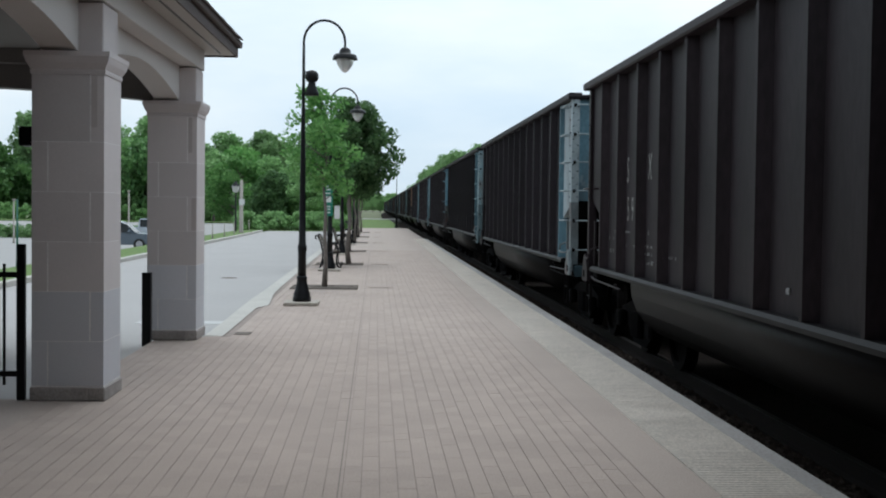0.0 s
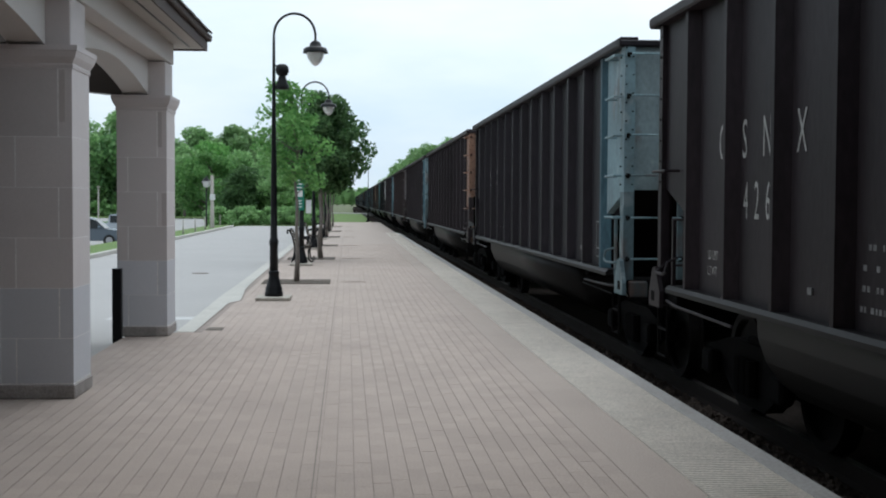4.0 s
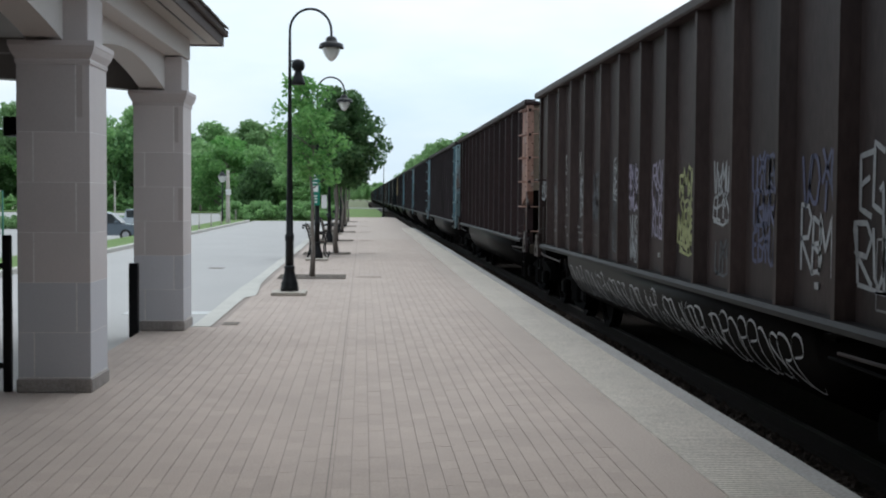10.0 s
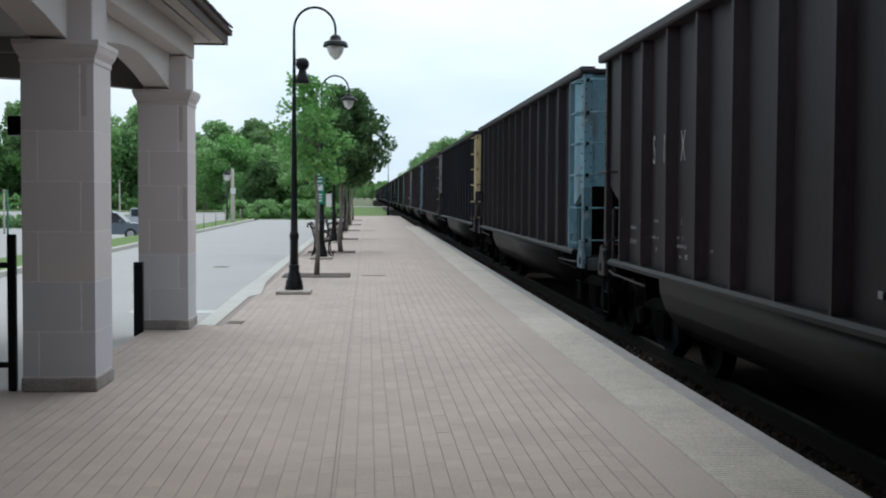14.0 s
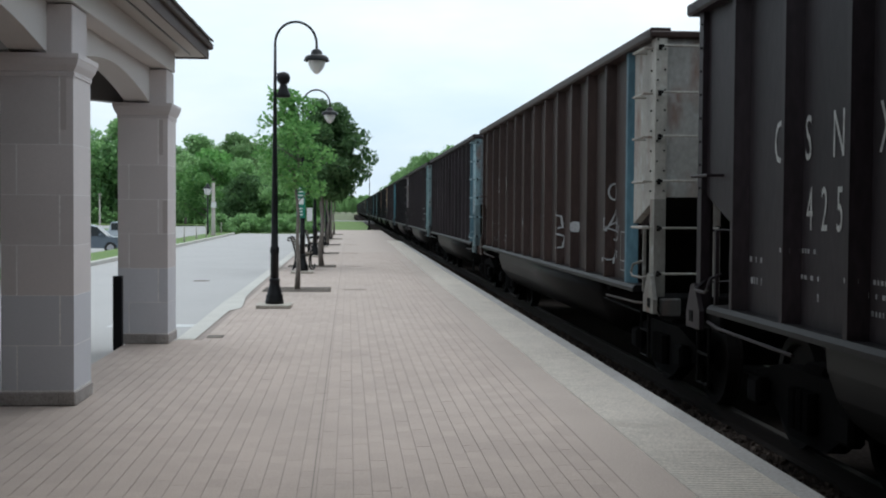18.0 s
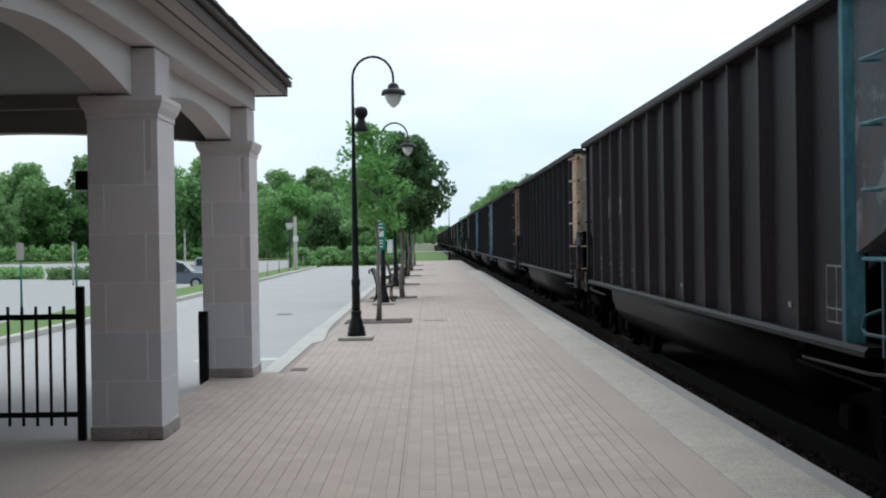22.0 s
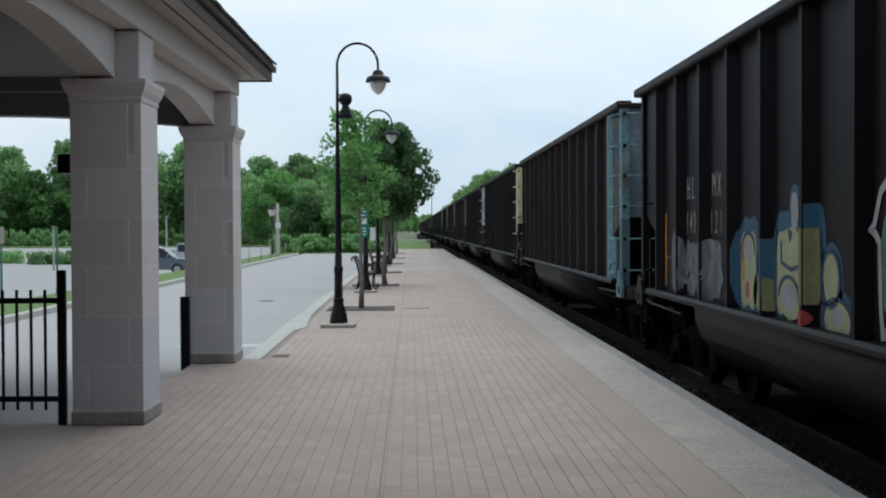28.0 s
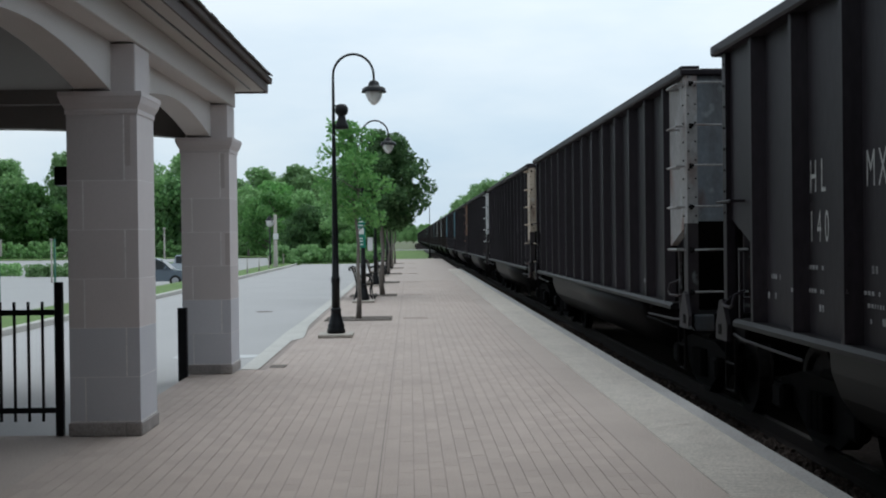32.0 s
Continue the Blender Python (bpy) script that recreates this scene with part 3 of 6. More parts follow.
        part("ladder_stile", boxed(min(s * 0.9, s * 0.96), max(s * 0.9, s * 0.96), min(y - d * 0.045, y - d * 0.004), max(y - d * 0.045, y - d * 0.004), 1.06, 2.1), M_END if lead else M_CAR, car)
        bm = bmesh.new()
        xx = s * 1.55
        tube(bm, [(xx, y + d * 0.06, 0.96), (xx, y + d * 0.06, 0.5), (xx, y + d * 0.36, 0.5), (xx, y + d * 0.36, 0.96)], 0.015, 6)
        tube(bm, [(xx, y + d * 0.06, 0.74), (xx, y + d * 0.36, 0.74)], 0.013, 6)
        part("stirrup_step", bm, M_UNDER, car)
        if s < 0:
            bm = bmesh.new()
            tube(bm, [(-1.5, y + d * 0.06, 1.32), (-1.56, y + d * 0.07, 1.27), (-1.6, y + d * 0.12, 1.25), (-1.62, y + d * 0.46, 1.25), (-1.62, y + d * 0.53, 1.28), (-1.6, y + d * 0.53, 1.36), (-1.5, y + d * 0.5, 1.4)], 0.013, 6)
            part("handrail", bm, M_END if lead else M_CAR, car)
            part("grab_post", boxed(-1.53, -1.5, min(y + d * 0.4, y + d * 0.44), max(y + d * 0.4, y + d * 0.43), 1.1, 1.74), M_END if lead else M_CAR, car)
            bm = prism(bmesh.new(), [(y - d * 0.08, 1.28), (y + d * 0.02, 1.3), (y + d * 0.18, 1.08), (y + d * 0.18, 0.93), (y - d * 0.2, 0.93), (y - d * 0.2, 1.06)], "x", -1.58, -1.54)
            n0 = len(bm.faces)
            # near-black box stands in for the dark of a hole
            box(bm, -1.586, -1.57, min(y - d * 0.1, y + d * 0.0), max(y - d * 0.1, y + d * 0.0), 0.98, 1.07)
            bm.faces.ensure_lookup_table()
            for fc in bm.faces[n0:]:
                fc.material_index = 1
            part("corner_gusset", bm, M_END if lead else M_CAR, car).data.materials.append(M_UNDER)
            bm = tube(bmesh.new(), [(-1.53, y + d * 0.25, 1.0), (-1.55, y + d * 0.6, 0.98), (-1.52, y + d * 2.1, 0.95)], 0.013, 6)
            part("brake_rod", bm, M_CAR, car)
    # running gear
    for y in (1.25, E - 1.25):
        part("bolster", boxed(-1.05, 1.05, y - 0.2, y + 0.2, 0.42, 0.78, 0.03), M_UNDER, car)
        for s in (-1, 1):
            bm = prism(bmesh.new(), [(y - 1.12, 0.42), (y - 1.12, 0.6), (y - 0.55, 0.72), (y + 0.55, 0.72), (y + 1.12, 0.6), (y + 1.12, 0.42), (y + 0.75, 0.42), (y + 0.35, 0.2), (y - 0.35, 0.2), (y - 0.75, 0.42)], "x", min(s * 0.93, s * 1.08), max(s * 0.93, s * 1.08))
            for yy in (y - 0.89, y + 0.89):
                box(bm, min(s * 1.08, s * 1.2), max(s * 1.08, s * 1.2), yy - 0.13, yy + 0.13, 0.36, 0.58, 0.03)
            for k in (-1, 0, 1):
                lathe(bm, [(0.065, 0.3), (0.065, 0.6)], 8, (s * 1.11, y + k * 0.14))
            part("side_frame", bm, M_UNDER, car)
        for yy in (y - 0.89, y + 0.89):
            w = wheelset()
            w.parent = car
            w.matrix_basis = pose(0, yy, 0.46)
    if near:
        for lead in (True, False):
            y, d = (0.0, 1) if lead else (E, -1)
            bm = boxed(-1.5, -1.3, min(y - d * 0.17, y - d * 0.03), max(y - d * 0.17, y - d * 0.03), 0.9, 1.07, 0.015)
            part("jacking_pad", bm, M_END if lead else M_UNDER, car)
            bm = bmesh.new()
            tube(bm, [(-1.52, y - d * 0.1, 0.98), (-1.5, y - d * 0.22, 0.9), (-0.4, y - d * 0.26, 0.88), (-0.22, y - d * 0.32, 1.02)], 0.012, 6)
            part("uncoupling_lever", bm, M_UNDER, car)
            bm = bmesh.new()
            tube(bm, [(0.3, y - d * 0.1, 0.8), (0.32, y - d * 0.3, 0.62), (0.24, y - d * 0.52, 0.42), (0.2, y - d * 0.68, 0.5)], 0.022, 7)
            part("air_hose", bm, M_UNDER, car)
        for y in (2.25, 6.5, 10.8):
            part("reflector", boxed(-SHEET_X - 0.012, -SHEET_X, y + 0.36, y + 0.43, 1.3, 1.345), M_FAINT, car, "small pale reflector plate")
        part("brake_pipe", tube(bmesh.new(), [(-1.5, 0.5, 0.88), (-1.5, 2.3, 0.9)], 0.012, 6), M_UNDER, car)
    return car


# end paint of the cars, in running order: leading panel colours
BLUE, PALE, WHITE, RUST, GREY, CREAM, TEAL, BEIGE = (0.085, 0.16, 0.2), (0.13, 0.19, 0.21), (0.6, 0.62, 0.62), (0.17, 0.1, 0.07), (0.155, 0.15, 0.147), (0.4, 0.34, 0.22), (0.045, 0.12, 0.145), (0.28, 0.235, 0.185)
GLOOM, PINKISH, DUSK = (0.06, 0.05, 0.05), (0.15, 0.138, 0.142), (0.12, 0.135, 0.15)
SKYISH, OCHRE = (0.15, 0.235, 0.275), (0.3, 0.24, 0.13)
# plate, end panel and whether the first post is painted too, car by car
ENDS = {0: (BLUE, BLUE, 1), 1: ((0.21, 0.25, 0.265), BLUE, 1), 2: (PALE, DUSK, 1), 3: (BLUE, GLOOM, 0), 4: (PALE, BLUE, 1), 5: (PALE, (0.15, 0.19, 0.2), 1), 6: (RUST, RUST, 0), 7: (PALE, BLUE, 1), 8: ((0.13, 0.118, 0.12), (0.062, 0.054, 0.054), 0), 9: (PALE, BLUE, 1),
        10: (WHITE, (0.52, 0.5, 0.42), 0), 11: ((0.08, 0.155, 0.178), (0.085, 0.165, 0.19), 1), 12: ((0.2, 0.12, 0.095), (0.13, 0.105, 0.08), 0), 13: (PALE, SKYISH, 1), 14: (SKYISH, BLUE, 2), 15: (PALE, BLUE, 1), 16: (BLUE, BLUE, 1), 17: (OCHRE, OCHRE, 0),
        18: (PINKISH, GLOOM, 0), 19: (PALE, GREY, 1), 20: ((0.2, 0.19, 0.17), (0.17, 0.165, 0.155), 1), 21: (PALE, DUSK, 1), 22: ((0.11, 0.165, 0.175), (0.085, 0.145, 0.155), 1), 23: (PINKISH, (0.105, 0.097, 0.1), 0), 24: (TEAL, (0.09, 0.16, 0.18), 1), 25: ((0.3, 0.22, 0.15), (0.22, 0.2, 0.175), 0),
        26: ((0.15, 0.085, 0.065), (0.1, 0.065, 0.055), 0), 27: (PALE, BLUE, 1), 28: (BLUE, BLUE, 1), 29: ((0.13, 0.12, 0.12), GLOOM, 0), 30: ((0.16, 0.15, 0.145), (0.08, 0.066, 0.066), 0), 31: ((0.12, 0.21, 0.235), (0.09, 0.12, 0.14), 1), 32: (CREAM, CREAM, 0), 33: (WHITE, WHITE, 0),
        34: ((0.15, 0.135, 0.135), GLOOM, 0), 35: (GREY, DUSK, 0), 36: (BEIGE, BEIGE, 0), 37: (WHITE, WHITE, 0), 38: (RUST, RUST, 0)}
BROWN, BLACK, INK = (0.017, 0.0127, 0.0125), (0.015, 0.0125, 0.0135), (0.0125, 0.0117, 0.0135)
SOOTY = (0.01, 0.0088, 0.0102)
# side plates that are darker than the end posts
PLATES = {24: (0.085, 0.098, 0.115), 11: (0.1, 0.1, 0.105), 31: (0.05, 0.056, 0.066)}
# sill colour with its shade worked in, darker than the sides
SILL_SHADE = (0.0085, 0.0075, 0.0078)
PITCHY = (0.0052, 0.0046, 0.0055)
SIDE_PAINT = {**{k: SOOTY for k in (1, 3, 14, 16, 18, 34, 35, 36, 37, 38)}, **{k: PITCHY for k in (2, 23, 26, 27, 28, 29, 30, 32, 33)}, 13: BLACK, 10: (0.0078, 0.0078, 0.0096), 11: (0.027, 0.021, 0.0185), 12: (0.015, 0.0095, 0.0095), 17: (0.0038, 0.0048, 0.008), 20: (0.024, 0.017, 0.014), 24: (0.0145, 0.0125, 0.0128), 25: (0.0088, 0.0084, 0.0098), 31: (0.0125, 0.0092, 0.0092)}
cars = {}


def build_train():
    lead, far = build_car(True), build_car(False)
    used_near = used_far = False
    for n in range(-1, 63):
        close = n <= 38
        if close:
            car = copy_thing(lead, lead.matrix_basis) if used_near else lead
            used_near = True
        else:
            car = copy_thing(far, far.matrix_basis) if used_far else far
            used_far = True
        cars[n] = car
        rnd = random.Random(100 + n)
        any_end = rnd.choice((BLUE, PALE, RUST, GREY, WHITE, BLUE))
        end, panel, painted = ENDS.get(n, (any_end, any_end, 0))
        end, panel = (tuple(min(0.72, 1.75 * v) for v in c) for c in (end, panel))
        side = tuple(k * v for k, v in zip((1.75, 1.6, 1.7), SIDE_PAINT.get(n, rnd.choice((BROWN, BLACK, INK, BLACK)))))
        for o in car.children_recursive:
            if o.type != "MESH":
                continue
            shade = end if o.data.materials[0] == M_END else side
            kind = o.name.split(".")[0]
            if kind == "end_panel":
                shade = panel
            if kind == "side_end_plate" and n in PLATES:
                shade = PLATES[n]
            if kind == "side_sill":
                shade = SILL_SHADE
            # pad is a shaded copy of the panel colour
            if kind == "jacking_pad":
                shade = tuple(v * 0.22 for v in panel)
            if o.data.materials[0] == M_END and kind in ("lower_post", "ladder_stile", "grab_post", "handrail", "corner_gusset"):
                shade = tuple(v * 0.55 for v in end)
            if not painted and kind in ("lower_post", "corner_gusset", "handrail", "ladder_stile", "grab_post"):
                shade = side
            if painted == 1 and kind == "side_post" and abs(o.location.y - POST_Y[0]) < 0.2:
                shade = BLUE if n not in (22, 24, 31) else end
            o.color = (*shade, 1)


build_train()

# distance gone by the train, metres by seconds
RUN = [(0, 0.0), (2, 35.05), (4, 70.03), (9, 157.25), (13, 227.2), (19, 331.6), (22, 383.25), (23, 400.5), (28, 487.3), (30.3, 526.95), (32, 556.3)]
# ---- lettering and graffiti on the cars ----
glyphs = {}


def text_mesh(text, size, mat=None):
    mat = mat or M_WHITE
    key = (text, size, mat.name)
    if key not in glyphs:
        cu = bpy.data.curves.new("lettering", "FONT")
        cu.body, cu.size, cu.align_x, cu.align_y = text, size, "CENTER", "CENTER"
        cu.resolution_u = 3
        tmp = new("lettering", cu)
        me = bpy.data.meshes.new_from_object(tmp.evaluated_get(bpy.context.evaluated_depsgraph_get()))
        bpy.data.objects.remove(tmp)
        me.materials.clear()
        me.materials.append(mat)
        glyphs[key] = me
    return glyphs[key]


SIDE_TURN = Matrix(((0, 0, -1, 0), (-1, 0, 0, 0), (0, 1, 0, 0), (0, 0, 0, 1)))


def stencil(car, text, y, z, size, wide=1.0, x=None):
    ob = new("lettering", text_mesh(text, size))
    ob.parent = car
    xx = -(SHEET_X + 0.005) if x is None else x
    ob.matrix_basis = Matrix.Translation((xx, y, z)) @ SIDE_TURN @ Matrix.Diagonal((wide, 1, 1, 1))
    return ob


def marks_mesh(rows, seed):
    """Rows of short bars: small lettering too worn to read. rows: (y, z, length, height)."""
    rnd = random.Random(seed)
    bm = bmesh.new()
    for y, z, length, h in rows:
        a = y
        while a < y + length:
            w = rnd.uniform(0.02, 0.05)
            if rnd.random() < 0.6:
                x = -(surface_x(a) + 0.004)
                vs = [bm.verts.new((x, a, z)), bm.verts.new((x, a, z + h)), bm.verts.new((x, a + w, z + h)), bm.verts.new((x, a + w, z))]
                bm.faces.new(vs)
            a += w + 0.02
    return bm


def paint(name, color, stain=0.4):
    return material(name, color, 0.65, var=0.15, scale=4, fine=40, stain=stain, other=tuple(v * 0.35 + 0.01 for v in color), bump=0.05)


P_WHITE, P_GREY = paint("spray_white", (0.5, 0.5, 0.5)), paint("spray_grey", (0.17, 0.17, 0.175), 0.6)
P_YELLOW, P_BLUE = paint("spray_yellow", (0.4, 0.41, 0.235)), paint("spray_blue", (0.026, 0.095, 0.165))
P_TEAL, P_RED, P_ORANGE = paint("spray_teal", (0.1, 0.26, 0.25)), paint("spray_red", (0.4, 0.05, 0.06)), paint("spray_orange", (0.5, 0.22, 0.03))
P_OLIVE, P_INK = paint("spray_olive", (0.24, 0.23, 0.1)), paint("spray_dark_blue", (0.02, 0.06, 0.12))
P_WASH = material("faded_whitewash", (0.19, 0.19, 0.195), 0.75, var=0.35, scale=3.2, fine=18, stain=1.0, other=(0.03, 0.028, 0.028), stretch=(1, 1, 0.4), bump=0.05)
P_FADE = material("faded_spray_grey", (0.085, 0.09, 0.1), 0.75, var=0.25, scale=3.5, fine=20, stain=0.9, other=(0.035, 0.036, 0.04), bump=0.05)
P_HAZE = material("sprayed_silver_grey", (0.13, 0.135, 0.15), 0.7, var=0.2, scale=3.0, fine=20, stain=0.7, other=(0.06, 0.062, 0.068), bump=0.05)
P_SEA, P_WASHED = paint("spray_sea_green", (0.07, 0.2, 0.185)), paint("spray_off_white", (0.38, 0.39, 0.35), 0.6)
P_LILAC, P_LIME, P_DULL = paint("spray_lilac", (0.3, 0.27, 0.36)), paint("spray_lime", (0.34, 0.36, 0.16)), paint("spray_dull_white", (0.24, 0.245, 0.25), 0.7)
P_SOOT = paint("spray_black", (0.012, 0.012, 0.014))
P_DARK = paint("stencil_dark", (0.05, 0.053, 0.057), 0.5)
P_PURPLE, P_PALE = paint("spray_violet", (0.075, 0.08, 0.15)), paint("spray_pale", (0.34, 0.35, 0.36))


def stroke(bm, pts, w):
    """A sprayed line on the near side that follows sheets and posts. pts: (y, z)."""
    dense = []
    for (a, b), (c, d) in zip(pts, pts[1:]):
        k = max(1, int(math.hypot(c - a, d - b) / 0.04))
        dense += [(a + (c - a) * i / k, b + (d - b) * i / k) for i in range(k)]
    dense.append(pts[-1])
    prev = None
    for i, (y, z) in enumerate(dense):
        y0, z0 = dense[max(i - 1, 0)]
        y1, z1 = dense[min(i + 1, len(dense) - 1)]
        d = math.hypot(y1 - y0, z1 - z0) or 1.0
        ny, nz = -(z1 - z0) / d * w / 2, (y1 - y0) / d * w / 2
        cur = [bm.verts.new((-(surface_x(y + s * ny) + 0.005), y + s * ny, z + s * nz)) for s in (-1, 1)]
        if prev:
            bm.faces.new((prev[0], prev[1], cur[1], cur[0]))
        prev = cur


def ring(y, z, ry, rz, a0=0, a1=360, n=18):
    return [(y + ry * math.cos(radians(a0 + (a1 - a0) * i / n)), z + rz * math.sin(radians(a0 + (a1 - a0) * i / n))) for i in range(n + 1)]


def patch(bm, y0, y1, z0, z1, seed, wob=0.06):
    """A filled sprayed block with an uneven outline, laid over sheets and posts."""
    rnd = random.Random(seed)
    n = max(2, int((y1 - y0) / 0.035))
    off0, off1 = [rnd.uniform(-wob, wob) for _ in range(n // 4 + 3)], [rnd.uniform(-wob, wob) for _ in range(n // 4 + 3)]
    prev = None
    for i in range(n + 1):
        y = y0 + (y1 - y0) * i / n
        k, fr = divmod(i / 4, 1)
        k = int(k)
        e = math.sqrt(max(0.0, 1 - (2 * i / n - 1) ** 6))
        lo, hi = z0 + off0[k] * (1 - fr) + off0[k + 1] * fr, z1 + off1[k] * (1 - fr) + off1[k + 1] * fr
        mid = (lo + hi) / 2
        cur = [bm.verts.new((-(surface_x(y) + 0.003), y, mid + (v - mid) * (0.35 + 0.65 * e))) for v in (lo, hi)]
        if prev:
            bm.faces.new((prev[0], prev[1], cur[1], cur[0]))
        prev = cur


def blob(bm, y, z, ry, rz):
    """A filled sprayed ellipse laid over sheets and posts."""
    n = max(8, int(2 * ry / 0.03))
    prev = None
    for i in range(n + 1):
        a = y - ry + 2 * ry * i / n
        e = math.sqrt(max(0.004, 1 - (2 * i / n - 1) ** 2))
        cur = [bm.verts.new((-(surface_x(a) + 0.003), a, z + s * rz * e)) for s in (-1, 1)]
        if prev:
            bm.faces.new((prev[0], prev[1], cur[1], cur[0]))
        prev = cur


def letter(ch, y, z, h):
    """Strokes of a hand-sprayed capital; y is its middle, writing runs towards -y."""
    w = h * 0.3
    def q(pts):
        return [(y - a * w, z + b * h) for a, b in pts]
    shapes = {
        "R": [[(-1, 0), (-1, 1), (0.3, 1), (0.8, 0.8), (0.3, 0.5), (-1, 0.5), (0.9, 0)]],
        "X": [[(-0.8, 1), (0.8, 0.45)], [(0.8, 1), (-0.8, 0.45)], [(0, 0.5), (0, 0)]],
        "O": [[(math.cos(k * 0.42) * 0.85, 0.5 + math.sin(k * 0.42) * 0.5) for k in range(16)]],
        "T": [[(-1, 1), (1, 1)], [(0, 1), (0, 0)]],
        "S": [[(0.8, 0.9), (0, 1), (-0.7, 0.75), (0, 0.5), (0.7, 0.25), (0, 0), (-0.8, 0.1)]],
        "B": [[(-0.8, 0), (-0.8, 1), (0.4, 0.9), (0.5, 0.6), (-0.7, 0.5), (0.7, 0.35), (0.5, 0.05), (-0.8, 0)]],
        "K": [[(-0.8, 1), (-0.7, 0)], [(0.8, 1), (-0.7, 0.5), (0.9, 0)]],
        "G": [[(0.7, 0.9), (-0.7, 1), (-0.8, 0.2), (0.6, 0.1), (0.6, 0.45), (0.1, 0.4)]],
        "M": [[(-1, 0), (-0.8, 1), (0, 0.4), (0.8, 1), (1, 0)]],
        "W": [[(-1, 1), (-0.5, 0), (0, 0.7), (0.5, 0), (1, 1)]],
        "U": [[(-0.8, 1), (-0.7, 0.15), (0, 0), (0.7, 0.2), (0.8, 1)]],
        "V": [[(-0.9, 1), (-0.1, 0), (0.2, 0.1), (0.9, 1)]],
        "Z": [[(-0.9, 0.9), (0.9, 1), (-0.8, 0.1), (0.9, 0)]],
        "e": [[(-0.5, 0.62), (0.7, 0.7), (0.8, 1.05), (-0.2, 1.1), (-0.9, 0.6), (-0.5, 0.05), (0.5, -0.1), (1.2, 0.15)]],
        "q": [[(-0.8, 0.9), (0.6, 1.0), (0.8, 0.4), (-0.1, 0.35), (-0.5, 0.9)], [(0.2, 0.35), (0.9, 0.2)]],
        "k": [[(-1.1, 0.95), (0.0, 0.1)], [(0.9, 1.05), (-0.4, 0.7), (0.3, 0.3), (1.7, 0.1)]],
        "E": [[(0.8, 1), (-0.8, 0.9), (-0.8, 0.1), (0.8, 0)], [(-0.8, 0.5), (0.5, 0.55)]],
    }
    return [q(s) for s in shapes[ch]]


def scribble(bm, y0, y1, z0, z1, w, seed, turns=9):
    rnd = random.Random(seed)
    pts = []
    for i in range(turns * 2):
        f = i / (turns * 2 - 1)
        pts.append((y0 + (y1 - y0) * f + rnd.uniform(-0.12, 0.12), (z0 if i % 2 else z1) + rnd.uniform(-0.12, 0.12) * (z1 - z0) * 2))
    smooth = []
    for a, b, c in zip(pts, pts[1:], pts[2:]):
        for k in range(6):
            f = k / 6
            m0 = ((a[0] + b[0]) / 2, (a[1] + b[1]) / 2)
            m1 = ((b[0] + c[0]) / 2, (b[1] + c[1]) / 2)
            smooth.append(tuple((1 - f) ** 2 * m0[i] + 2 * f * (1 - f) * b[i] + f * f * m1[i] for i in (0, 1)))
    stroke(bm, smooth, w)


def tag(bm, y, half, z0, z1, lines, w, seed):
    """A scrawl of jagged letter forms that fills a box, in one or more lines."""
    rnd = random.Random(seed)
    h = (z1 - z0) / lines
    for k in range(lines):
        n = max(2, round(2 * half / (0.5 * h)))
        for i in range(n):
            mid = y + half * (1 - (2 * i + 1) / n) + rnd.uniform(-0.02, 0.02)
            wide, tall, foot = half / n * rnd.uniform(1.0, 1.35), h * rnd.uniform(0.85, 1.2), z0 + h * k - h * rnd.uniform(0, 0.15)
            lean = rnd.uniform(-0.12, 0.3) * wide
            for line in letter(rnd.choice("RXOSBKGMWZEUV"), 0.0, 0.0, 1.0):
                stroke(bm, [(mid + a / 0.3 * wide - lean * b + rnd.uniform(-0.012, 0.012), foot + b * tall + rnd.uniform(-0.012, 0.012)) for a, b in line], w)
    if rnd.random() < 0.6:
        stroke(bm, [(y + half, z0 - 0.02), (y, z0 - 0.05), (y - half * 1.1, z0 + 0.03)], w * 0.8)


def on_car(n, name, mat, build, label=""):
    bm = bmesh.new()
    build(bm)
    ob = part(name, bm, mat, cars[n], label)
    ob["kind"] = "stuff"
    return ob


def tub_letters(n, rows, mat, wide=0.011):
    """Hand-sprayed letters on the curved flank of the near tub. rows: (letter, y, half width)."""
    bm = bmesh.new()
    for ch, y, half in rows:
        for line in letter(ch, 0.0, 0.0, 1.0):
            for _ in range(2):
                cut = [line[0]]
                for (a, b), (c, d) in zip(line, line[1:]):
                    cut += [(0.75 * a + 0.25 * c, 0.75 * b + 0.25 * d), (0.25 * a + 0.75 * c, 0.25 * b + 0.75 * d)]
                line = cut + [line[-1]]
            dense = []
            for (a, b), (c, d) in zip(line, line[1:]):
                dense += [(a + (c - a) * i / 3, b + (d - b) * i / 3) for i in range(4)]
            prev = None
            for a, b in dense:
                ang = radians(42 - 34 * b)
                cur = [bm.verts.new((-(0.78 + 0.727 * math.cos(ang + q * wide)), y + a * half / 0.3 * 0.75 + q * wide * 0.6, 1.04 - 0.667 * math.sin(ang + q * wide))) for q in (-1, 1)]
                if prev:
                    bm.faces.new((prev[0], prev[1], cur[1], cur[0]))
                prev = cur
    part("graffiti", bm, mat, cars[n])["kind"] = "stuff"


